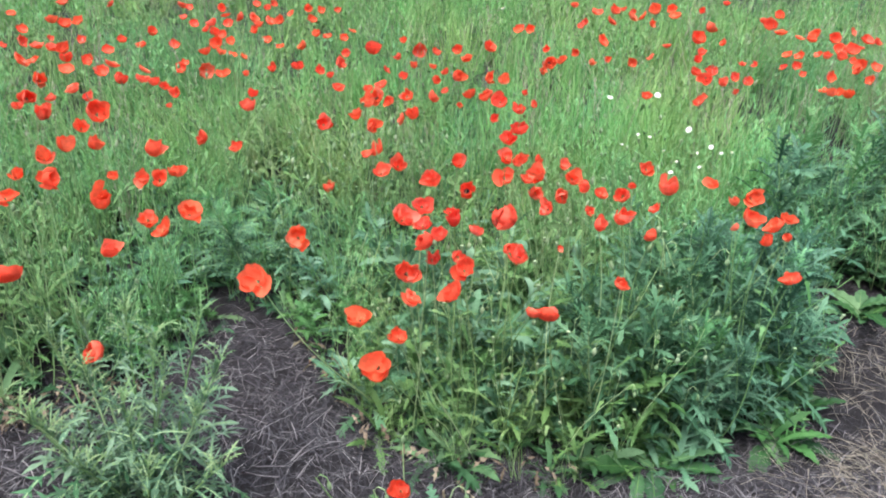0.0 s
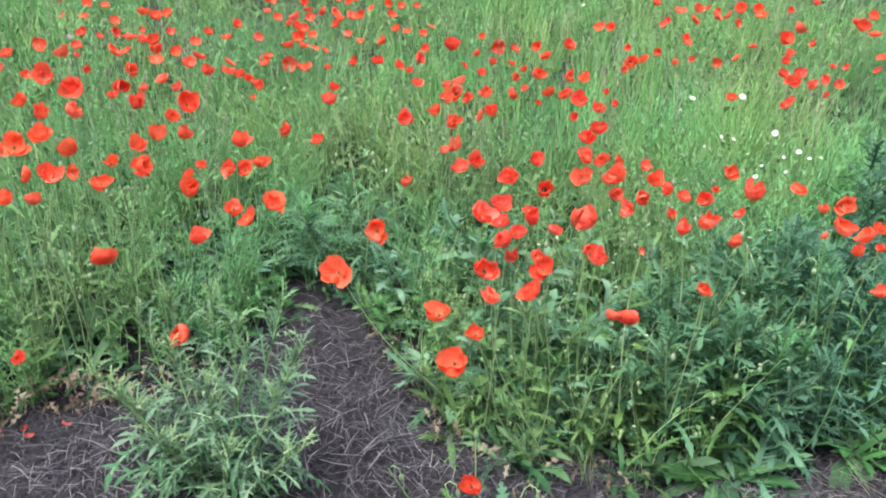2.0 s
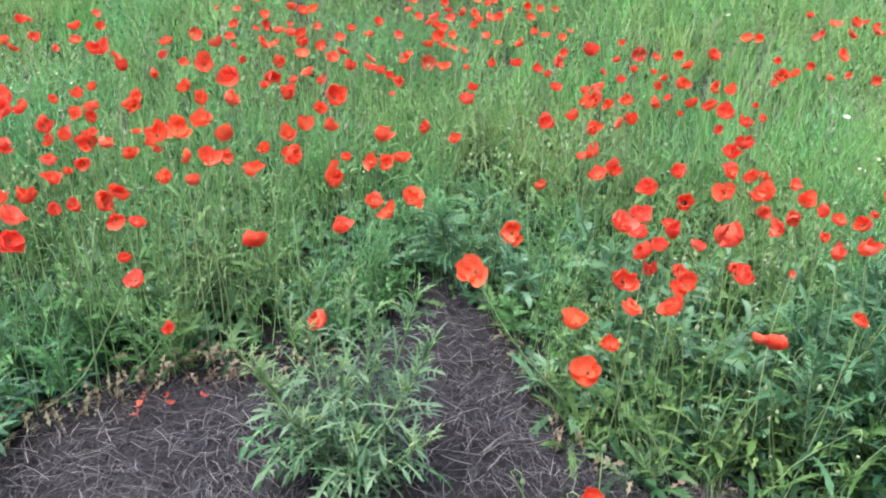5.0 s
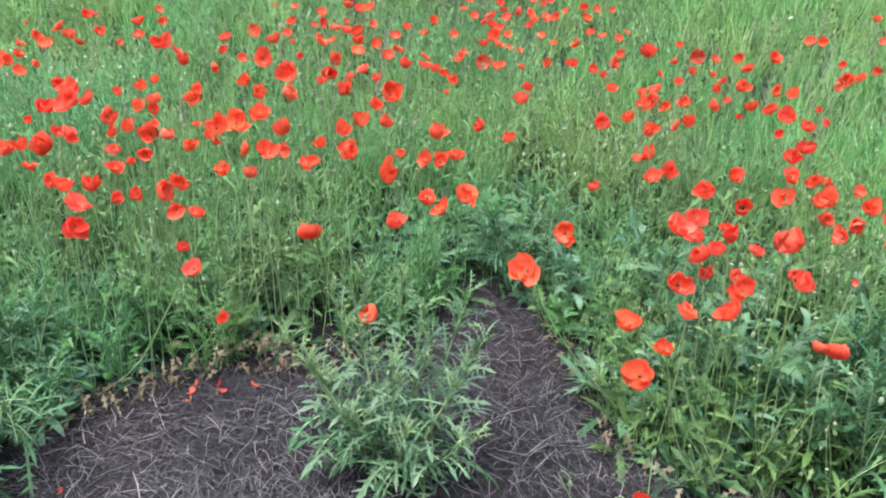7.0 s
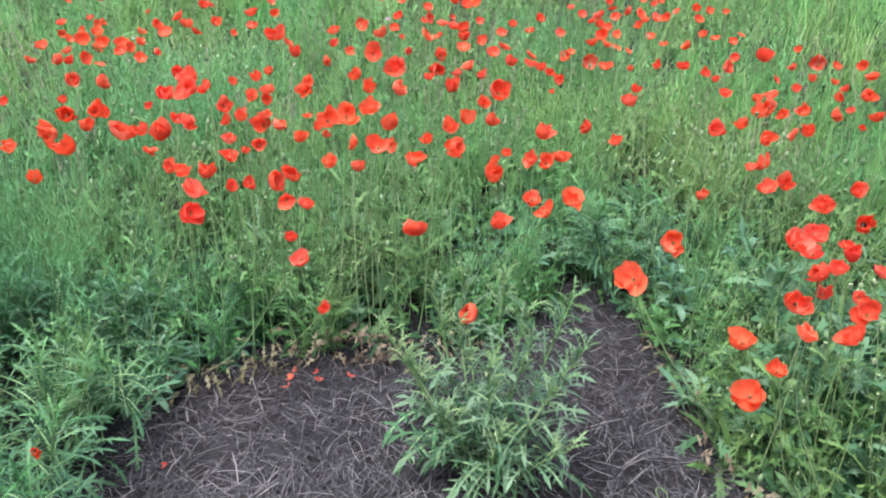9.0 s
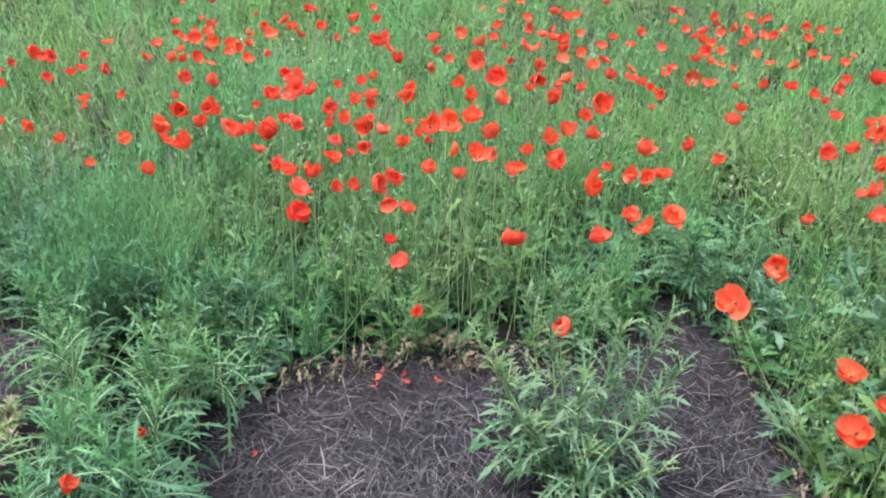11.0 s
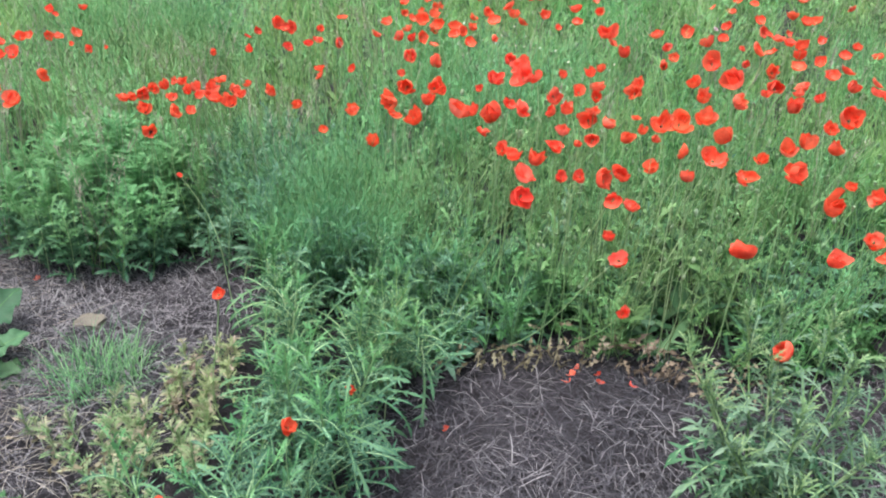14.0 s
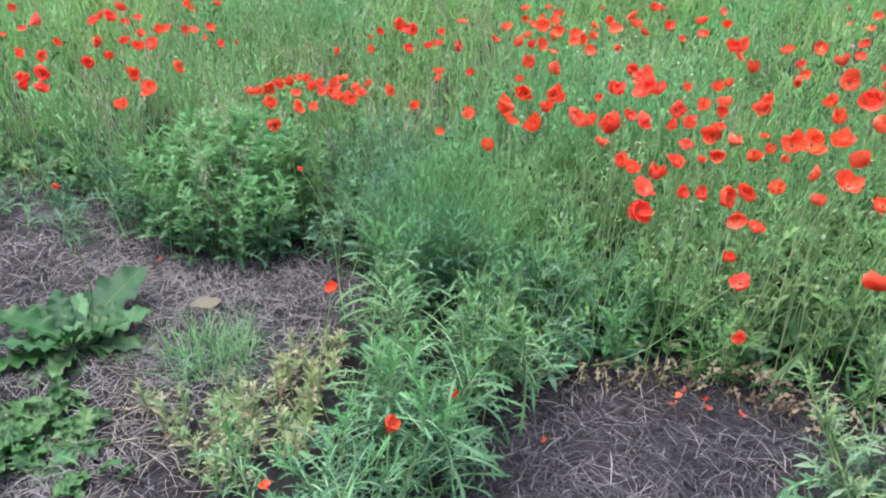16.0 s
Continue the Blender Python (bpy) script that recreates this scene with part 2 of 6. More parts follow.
def lobed(b, base, az, el, length, width, lobes=5, mat=0, rib=None, droop=1.2, rachis=0.24, sweep=0.55, fold=0.2, twist=0.0, phase=0.0, bite=0.9):
    """A deeply cut leaf: a narrow blade along a bending midrib, pairs of pointed lobes, an arrow-shaped end and, if rib is given, a pale midrib."""
    n = 2 * lobes + 3
    t = np.linspace(0, 1, n + 1)
    e = el - droop * t ** 1.4
    step = length / n
    turn = az + 0.25 * np.sin(2.2 * t + phase) * t
    d = np.stack([np.cos(e) * np.cos(turn), np.cos(e) * np.sin(turn), np.sin(e)], 1)
    mid = np.asarray(base, float) + np.concatenate([np.zeros((1, 3)), np.cumsum(d[:-1] * step, 0)])
    side0 = np.stack([-np.sin(turn), np.cos(turn), 0 * turn], 1)
    up = np.cross(d, side0)
    a = (twist * t + 0.25 * np.sin(5.0 * t + phase))[:, None]
    side, nrm = side0 * np.cos(a) + up * np.sin(a), up * np.cos(a) - side0 * np.sin(a)
    swell = np.sin(np.pi * np.clip(0.12 + 0.8 * t, 0, 1))
    w = 0.5 * width * rachis * (0.72 + 0.28 * t)
    w[-3], w[-2], w[-1] = 0.11 * width, 0.06 * width, 0.0004
    v = np.empty((3 * (n + 1), 3))
    v[0::3], v[1::3], v[2::3] = mid + side * w[:, None] + nrm * (fold * w)[:, None], mid, mid - side * w[:, None] + nrm * (fold * w)[:, None]
    k = 3 * np.arange(n)[:, None]
    faces = [k + [0, 1, 4], k + [0, 4, 3], k + [1, 2, 5], k + [1, 5, 4]]
    q = np.arange(lobes) * 2 + 1
    more = [v]
    at = len(v)
    for sign, off in ((1.0, 0), (-1.0, 2)):
        reach = (0.5 * width * swell[q] * (0.8 + 0.35 * np.sin(3.7 * q + phase + off)))[:, None]
        curl = nrm[q] * reach * (fold + 0.25 * np.sin(2.9 * q + phase)[:, None])
        tip = mid[q] + sign * side[q] * reach + d[q] * (step * sweep + 0.4 * reach) + curl
        root = 0.35 * v[3 * q + off] + 0.65 * v[3 * (q + 1) + off]
        heel = 0.62 * v[3 * q + off] + 0.38 * tip - d[q] * step * 0.1
        sinus = root * (1 - 0.3 * bite) + tip * 0.3 * bite
        more += [tip, heel, sinus, root]
        i = np.arange(lobes)
        lo, tp, he, si, hi = 3 * q + off, at + i, at + lobes + i, at + 2 * lobes + i, at + 3 * lobes + i
        faces += [np.stack([lo, he, si], 1), np.stack([he, tp, si], 1), np.stack([lo, si, hi], 1)]
        at += 4 * lobes
    b.add(np.concatenate(more), np.concatenate(faces), mat)
    if rib is not None:
        g = np.arange(0, n, 2)
        r = (0.0016 * (1.15 - t[g]))[:, None]
        c = mid[g] + nrm[g] * 0.0009
        u = np.empty((2 * len(g), 3))
        u[0::2], u[1::2] = c + side[g] * r, c - side[g] * r
        k = 2 * np.arange(len(g) - 1)[:, None]
        b.add(u, np.concatenate([k + [0, 1, 3], k + [0, 3, 2]]), rib)


def ruffled(b, base, az, el, length, width, n=16, mat=0, rib=None, droop=0.6, wave=0.2, cuts=4.0, depth=0.2, phase=0.0, stalk=0.16, twist=0.0):
    """A broad leaf on a short stalk, five points across, with a wavy, shallowly lobed margin."""
    t = np.linspace(0, 1, n + 1)
    e = el - droop * t ** 1.2 + 0.08 * np.sin(7 * t + phase)
    d = np.stack([np.cos(e) * np.cos(az), np.cos(e) * np.sin(az), np.sin(e)], 1)
    mid = np.asarray(base, float) + np.concatenate([np.zeros((1, 3)), np.cumsum(d[:-1] * length / n, 0)])
    side0 = np.array([-np.sin(az), np.cos(az), 0.0])
    up = np.cross(d, side0)
    a = (twist * t)[:, None]
    side, nrm = side0 * np.cos(a) + up * np.sin(a), up * np.cos(a) - side0 * np.sin(a)
    s = np.clip((t - stalk) / (1 - stalk), 0, 1)
    body = 0.5 * width * np.sin(np.pi * s ** 0.85) ** 0.65
    v = np.empty((n + 1, 5, 3))
    for j, u in enumerate((-1.0, -0.55, 0.0, 0.55, 1.0)):
        other = phase + (2.3 if u > 0 else 0.0)
        w = body * (1 - depth * (0.5 + 0.35 * np.cos(2 * np.pi * cuts * s + other) + 0.25 * np.cos(2 * np.pi * cuts * 1.7 * s + 2 * other))) + 0.0022 * (1 - t)
        lift = w * (0.28 * abs(u)) + wave * w * u * u * np.sin(2 * np.pi * cuts * 1.35 * s + phase + (1.9 if u > 0 else 0)) + 0.16 * w * (abs(u) == 0.55) * np.sin(21 * s + other)
        v[:, j] = mid + side * (u * w)[:, None] + nrm * lift[:, None]
    k = (5 * np.arange(n)[:, None] + np.arange(4)[None]).ravel()[:, None]
    b.add(v.reshape(-1, 3), np.concatenate([k + [0, 1, 6], k + [0, 6, 5]]), mat)
    if rib is not None:
        r = (0.003 * (1.1 - t))[:, None]
        c = mid + nrm * 0.0012
        u = np.empty((2 * (n + 1), 3))
        u[0::2], u[1::2] = c + side * r, c - side * r
        k = 2 * np.arange(n)[:, None]
        b.add(u, np.concatenate([k + [0, 1, 3], k + [0, 3, 2]]), rib)


def strip(b, base, az, el, length, width, n=4, mat=0, droop=0.7):
    """A narrow grass blade, two edges only, ending in a point."""
    t = np.linspace(0, 1, n + 1)
    e = el - droop * t ** 1.6
    d = np.stack([np.cos(e) * np.cos(az), np.cos(e) * np.sin(az), np.sin(e)], 1)
    mid = np.asarray(base, float) + np.concatenate([np.zeros((1, 3)), np.cumsum(d[:-1] * length / n, 0)])
    s = np.array([-np.sin(az), np.cos(az), 0.0]) * 0.5 * width
    w = (1 - t ** 1.5)[:, None]
    v = np.empty((2 * (n + 1), 3))
    v[0::2], v[1::2] = mid + s * w, mid - s * w
    k = 2 * np.arange(n)[:, None]
    b.add(v, np.concatenate([k + [0, 1, 3], k + [0, 3, 2]]), mat)


def tube(b, pts, r0, r1, sides=3, mat=0):
    pts = np.asarray(pts, float)
    n = len(pts)
    d = np.gradient(pts, axis=0)
    d /= np.linalg.norm(d, axis=1)[:, None] + 1e-9
    ref = np.where(np.abs(d[:, 2:3]) > 0.9, [[1.0, 0, 0]], [[0, 0, 1.0]])
    u = np.cross(d, ref)
    u /= np.linalg.norm(u, axis=1)[:, None] + 1e-9
    w = np.cross(d, u)
    r = np.linspace(r0, r1, n)[:, None, None]
    a = 2 * np.pi * np.arange(sides) / sides
    v = pts[:, None] + r * (u[:, None] * np.cos(a)[None, :, None] + w[:, None] * np.sin(a)[None, :, None])
    f = []
    for i in range(n - 1):
        for j in range(sides):
            p, q = i * sides + j, i * sides + (j + 1) % sides
            f += [(p, q, q + sides), (p, q + sides, p + sides)]
    b.add(v, f, mat)


def knob(b, centre, axis, long, wide, sides=6, mat=0, shape=((0.0, 0.35), (0.25, 0.9), (0.6, 1.0), (1.0, 0.25))):
    """A closed body of revolution: a bud, a seed head or a disc."""
    axis = np.asarray(axis, float) / np.linalg.norm(axis)
    ref = np.array([1.0, 0, 0]) if abs(axis[2]) > 0.8 else np.array([0, 0, 1.0])
    u = np.cross(axis, ref)
    u /= np.linalg.norm(u)
    w = np.cross(axis, u)
    a = 2 * np.pi * np.arange(sides) / sides
    v = [np.asarray(centre) + axis * long * t + wide * 0.5 * r * (u * np.cos(x) + w * np.sin(x)) for t, r in shape for x in a]
    v += [np.asarray(centre) + axis * long * shape[-1][0] * 1.04]
    f = []
    for i in range(len(shape) - 1):
        for j in range(sides):
            p, q = i * sides + j, i * sides + (j + 1) % sides
            f += [(p, q, q + sides), (p, q + sides, p + sides)]
    k = (len(shape) - 1) * sides
    f += [(k + j, k + (j + 1) % sides, len(v) - 1) for j in range(sides)]
    b.add(v, f, mat)


def rising(rng, h, lean=0.12, n=6, bow=0.06):
    """Points of a stem that grows up from the ground."""
    t = np.linspace(0, 1, n)
    az, az2 = rng.uniform(0, 2 * np.pi, 2)
    off = lean * h * t ** 1.5
    side = bow * h * np.sin(np.pi * t)
    return np.stack([off * np.cos(az) + side * np.cos(az2), off * np.sin(az) + side * np.sin(az2), h * t], 1)


def poppy_green(seed, h=0.45, stems=4, leaves=6, n=7, broad=1.0):
    """Leaves, hairy stems, nodding buds and seed heads of one poppy plant."""
    rng, b = np.random.default_rng(seed), Build()
    fine = n > 5
    for _ in range(stems):
        hh = h * rng.uniform(0.6, 1.15)
        p = rising(rng, hh, rng.uniform(0.15, 0.55), 6 if fine else 4, rng.uniform(0.03, 0.14))
        p[:, :2] += rng.normal(0, 0.02, 2)
        q, kind = p, rng.random()
        if kind < 0.6:
            az = rng.uniform(0, 6.28)
            o = np.array([np.cos(az), np.sin(az), 0])
            if fine:
                q = np.concatenate([p, [p[-1] + o * 0.012 + [0, 0, 0.012], p[-1] + o * 0.026 + [0, 0, 0.004], p[-1] + o * 0.03 - [0, 0, 0.012]]])
            knob(b, q[-1], o * 0.15 - [0, 0, 1], rng.uniform(0.019, 0.027), 0.0125, 6 if fine else 4, 2)
        elif kind < 0.72:
            knob(b, p[-1], (0, 0, 1), 0.017, 0.011, 6 if fine else 4, 2, ((0, 0.3), (0.4, 0.8), (0.9, 1.0), (0.95, 1.15), (1.0, 1.1)))
        tube(b, q, 0.0017, 0.0011, 3, 1)
        for t in rng.uniform(0.12, 0.9, 4 if fine else 3):
            i = min(int(t * (len(p) - 1)), len(p) - 2)
            at = p[i] + (p[i + 1] - p[i]) * (t * (len(p) - 1) - i)
            blade(b, at, rng.uniform(0, 6.28), rng.uniform(0.3, 1.1), rng.uniform(0.035, 0.085) * broad, rng.uniform(0.008, 0.018) * broad, n - 2 if fine else n, 0, 0.75, rng.uniform(0.3, 1.2), 0.3)
    for _ in range(leaves):
        at = (rng.normal(0, 0.02), rng.normal(0, 0.02), rng.uniform(0, 0.45) * h)
        az, el, long, wide, droop = rng.uniform(0, 6.28), rng.uniform(0.3, 1.2), rng.uniform(0.08, 0.15) * broad, rng.uniform(0.026, 0.046) * broad, rng.uniform(0.5, 1.5)
        if fine:
            lobed(b, at, az, el, long, 1.9 * wide, 4, 0, None, droop, 0.24, fold=rng.uniform(0.1, 0.4), twist=rng.normal(0, 0.5), phase=rng.uniform(0, 6))
        else:
            blade(b, at, az, el, long, wide, n + 2, 0, 0.8, droop, 0.3, twist=rng.normal(0, 0.4))
    return b.arrays()


def rosette(seed, leaves=9, long=0.15, wide=0.045, zig=0.65, n=9, mat=0, lobes=0):
    """A low ring of arching leaves, simple or deeply cut."""
    rng, b = np.random.default_rng(seed), Build()
    for k in range(leaves):
        at, az, el = (*rng.normal(0, 0.012, 2), 0.004), 2.4 * k + rng.normal(0, 0.3), rng.uniform(0.3, 1.1)
        size, droop, twist, phase = rng.uniform(0.65, 1.2), rng.uniform(0.6, 1.5), rng.normal(0, 0.4), rng.uniform(0, 6)
        if lobes:
            lobed(b, at, az, el, long * size, wide * size, lobes, mat, None, droop, 0.26, twist=twist, phase=phase)
        else:
            blade(b, at, az, el, long * size, wide * size, n, mat, zig, droop, 0.25, wave=0.05, twist=twist, phase=phase)
    return b.arrays()


def grass_tuft(seed, h=0.45, count=26, n=4, wide=0.004):
    rng, b = np.random.default_rng(seed), Build()
    for _ in range(count):
        strip(b, (*rng.normal(0, 0.03, 2), 0), rng.uniform(0, 6.28), rng.uniform(1.1, 1.52), h * rng.uniform(0.6, 1.25), wide * rng.uniform(0.7, 1.3), n, 0, rng.uniform(0.1, 1.3))
    return b.arrays()


def flowering_grass(seed, h=0.6, count=7):
    """Thin grass stalks with loose pale panicles."""
    rng, b = np.random.default_rng(seed), Build()
    for _ in range(count):
        p = rising(rng, h * rng.uniform(0.8, 1.15), 0.2, 5)
        tube(b, p, 0.0012, 0.0006, 3, 1)
        for _ in range(14):
            q = p[-1] - (p[-1] - p[-2]) * rng.uniform(0, 0.9)
            strip(b, q, rng.uniform(0, 6.28), rng.uniform(0.3, 1.2), rng.uniform(0.015, 0.03), 0.003, 1, 1, 0.3)
    for _ in range(8):
        strip(b, (*rng.normal(0, 0.02, 2), 0), rng.uniform(0, 6.28), rng.uniform(1.1, 1.5), h * rng.uniform(0.4, 0.8), 0.004, 4, 0, 0.9)
    return b.arrays()


def feathery(seed, h=0.45, stems=4, threads=46, wide=0.0028, long=0.035):
    """Mayweed: branching stems set with thread-like leaves."""
    rng, b = np.random.default_rng(seed), Build()
    for _ in range(stems):
        hh = h * rng.uniform(0.7, 1.15)
        p = rising(rng, hh, rng.uniform(0.1, 0.4), 5)
        tube(b, p, 0.0018, 0.0009, 3, 1)
        t = rng.uniform(0.1, 1.0, threads)
        for k in t:
            i = min(int(k * 4), 3)
            at = p[i] + (p[i + 1] - p[i]) * (k * 4 - i)
            az = rng.uniform(0, 6.28)
            at = at + np.array([np.cos(az), np.sin(az), 0.3]) * rng.uniform(0, 0.05)
            strip(b, at, az + rng.normal(0, 0.8), rng.uniform(0.1, 1.3), long * rng.uniform(0.6, 1.5), wide, 1, 0, 0.2)
    return b.arrays()


def shoot(seed, h=0.45, leaves=18, leaf=0.13, wide=0.03, lobes=4, rachis=0.24, crown=0.72, rib=3, arch=1.0, lean=0.22, small=0.62, rise=(0.75, 1.35)):
    """An upright shoot with cut leaves: long arching ones below, a crowded tuft of small fresh ones at its tip."""
    rng, b = np.random.default_rng(seed), Build()
    p = rising(rng, h, rng.uniform(0.05, lean), 8, 0.03)
    tube(b, p, 0.0034, 0.0015, 4, 1)
    for k in range(leaves):
        t = 0.06 + 0.94 * ((k + rng.uniform(0, 0.7)) / leaves) ** 0.85
        i = min(int(t * 7), 6)
        at = p[i] + (p[i + 1] - p[i]) * (t * 7 - i)
        top = t > crown
        s = (1.1 - 0.55 * t) * rng.uniform(0.7, 1.25) * (small if top else 1.0)
        el = rng.uniform(*rise) if top else 0.55 + 0.4 * t + rng.normal(0, 0.25)
        droop = rng.uniform(0.1, 1.0) if top else rng.uniform(0.7, 1.9) * arch
        lobed(b, at, 2.4 * k + rng.normal(0, 0.4), el, leaf * s, wide * (0.55 + 0.5 * s) * (0.75 if top else 1.0), 4 if top else lobes, 2 if top else 0, None if top else rib, droop, rachis, fold=rng.uniform(0.1, 0.45), twist=rng.normal(0, 0.6), phase=rng.uniform(0, 6))
    return b.arrays()


def scatter(templates, x, y, size, rng, tilt=0.12):
    """Copies of plant templates at many places, as one set of arrays."""
    which = rng.integers(0, len(templates), len(x))
    z = ground_height(x, y) - 0.005
    vs, fs, ms, n = [], [], [], 0
    for k, (v, f, m) in enumerate(templates):
        s = np.flatnonzero(which == k)
        if not len(s):
            continue
        a, tx, ty = rng.uniform(0, 2 * np.pi, len(s)), rng.normal(0, tilt, len(s)), rng.normal(0, tilt, len(s))
        c, q = np.cos(a), np.sin(a)
        w = v[None] * size[s, None, None]
        px = w[..., 0] * c[:, None] - w[..., 1] * q[:, None] + w[..., 2] * tx[:, None]
        py = w[..., 0] * q[:, None] + w[..., 1] * c[:, None] + w[..., 2] * ty[:, None]
        out = np.stack([px + x[s, None], py + y[s, None], np.maximum(w[..., 2], 0) + z[s, None]], -1)
        vs.append(out.reshape(-1, 3))
        fs.append((f[None] + (n + len(v) * np.arange(len(s)))[:, None, None]).reshape(-1, 3))
        ms.append(np.tile(m, len(s)))
        n += len(v) * len(s)
    return np.concatenate(vs), np.concatenate(fs), np.concatenate(ms)


# ---------------------------------------------------------------- plan of the ground

# The planted ground's outline: bare soil lies on the near side of it.
BED = [
    (16, 1.6), (1.95, 2.3), (1.5, 2.58), (1.34, 2.7), (1.22, 2.45), (1.16, 2.1), (1.0, 1.82), (0.68, 1.68), (0.3, 1.61), (-0.02, 1.58),
    (-0.24, 1.7), (-0.42, 1.95), (-0.6, 2.22), (-0.8, 2.45), (-0.95, 2.15), (-1.08, 1.85), (-1.28, 1.7), (-1.46, 1.66), (-1.66, 1.42),
    (-1.84, 1.12), (-1.78, 0.93), (-1.62, 0.7), (-1.45, 0.42), (-1.42, 0.05), (-1.72, -0.08), (-1.98, 0.12), (-2.14, 0.32), (-2.42, 0.6),
    (-2.62, 0.84), (-2.88, 0.86), (-3.0, 0.55), (-3.12, 0.34), (-3.35, 0.24), (-3.6, 0.3), (-3.85, 0.12), (-4.15, -0.05), (-4.5, -0.6), (-16, -4), (-16, 16), (16, 16),
]


def inside(poly, x, y):
    r = np.zeros(len(x), bool)
    for (x0, y0), (x1, y1) in zip(poly, poly[1:] + poly[:1]):
        cross = (y0 > y) != (y1 > y)
        with np.errstate(divide="ignore", invalid="ignore"):
            r ^= cross & (x < (x1 - x0) * (y - y0) / (y1 - y0 + 1e-12) + x0)
    return r


def margin(poly, x, y):
    """Distance to the outline."""
    best = np.full(len(x), 1e9)
    for (x0, y0), (x1, y1) in zip(poly, poly[1:] + poly[:1]):
        dx, dy = x1 - x0, y1 - y0
        t = np.clip(((x - x0) * dx + (y - y0) * dy) / (dx * dx + dy * dy + 1e-12), 0, 1)
        best = np.minimum(best, np.hypot(x - x0 - t * dx, y - y0 - t * dy))
    return best


def blotch(x, y, f, seed):
    """Smooth patchiness between 0 and 1."""
    g = np.random.default_rng(seed).uniform(0, 6.28, 6)
    return 0.5 + 0.17 * (np.sin(f * x + g[0]) + np.sin(f * (0.6 * x + 0.8 * y) + g[1]) + np.sin(f * (0.8 * y - 0.5 * x) * 1.3 + g[2]))


def sow(rng, per_m2, r0, r1, a0=-100, a1=40):
    """Places in a ring sector round the viewpoint, inside the planted ground."""
    n = int(per_m2 * 0.5 * (r1 * r1 - r0 * r0) * radians(a1 - a0))
    r, a = np.sqrt(rng.uniform(r0 * r0, r1 * r1, n)), np.radians(rng.uniform(a0, a1, n))
    x, y = -0.1 + r * np.sin(a), -0.2 + r * np.cos(a)
    keep = inside(BED, x, y)
    return x[keep], y[keep]


def ground():
    xs = np.concatenate([[-3000, -400, -80, -30, -18], np.arange(-12, 12.01, 0.16), [18, 30, 80, 400, 3000]])
    ys = np.concatenate([[-3000, -400, -80, -30, -12], np.arange(-5, 12.01, 0.16), [18, 30, 80, 400, 3000]])
    gx, gy = np.meshgrid(xs, ys)
    z = ground_height(gx, gy) * (np.hypot(gx, gy) < 20)
    rng = np.random.default_rng(3)
    z = z + rng.normal(0, 0.0035, z.shape) * (np.hypot(gx, gy) < 12)
    nx, ny = len(xs), len(ys)
    k = (np.arange(ny - 1)[:, None] * nx + np.arange(nx - 1)[None]).ravel()[:, None]
    f = np.concatenate([k + [0, 1, nx + 1], k + [0, nx + 1, nx]])
    ob = new("ground", mesh_from("ground", (np.stack([gx, gy, z], -1).reshape(-1, 3), f, np.zeros(len(f), int)), [SOIL]))
    tagged(ob, "dry grey-brown bare field soil with crumbs", "ground", kind="structure")


ground()

# ---------------------------------------------------------------- the meadow's greenery


def stuff(name, pieces, mats, label, category):
    vs, fs, ms, n = [], [], [], 0
    for v, f, m in pieces:
        vs.append(v)
        fs.append(f + n)
        ms.append(m)
        n += len(v)
    ob = new(name, mesh_from(name, (np.concatenate(vs), np.concatenate(fs), np.concatenate(ms)), mats))
    return tagged(ob, label, category, kind="stuff")


def lush(x, y):
    """Where the weeds with deep green leaves crowd out the poppies."""
    return np.exp(-(((x - 0.85) / 0.35) ** 2 + ((y - 2.2) / 0.35) ** 2)) + np.exp(-(((x - 2.0) / 0.7) ** 2 + ((y - 3.2) / 0.55) ** 2))


def strip_clump(x, y):
    """Where the thistles stand: the tongue of growth between the bare patches, and the round bush."""
    tongue = (x > -2.75) & (x < -1.3) & (y < 1.05)
    bush = np.hypot(x + 3.45, y - 0.72) < 0.55
    mound = np.hypot(x + 2.62, y - 1.26) < 0.38
    downy = np.hypot(x + 3.02, y - 1.1) < 0.34
    return tongue | bush | mound | downy


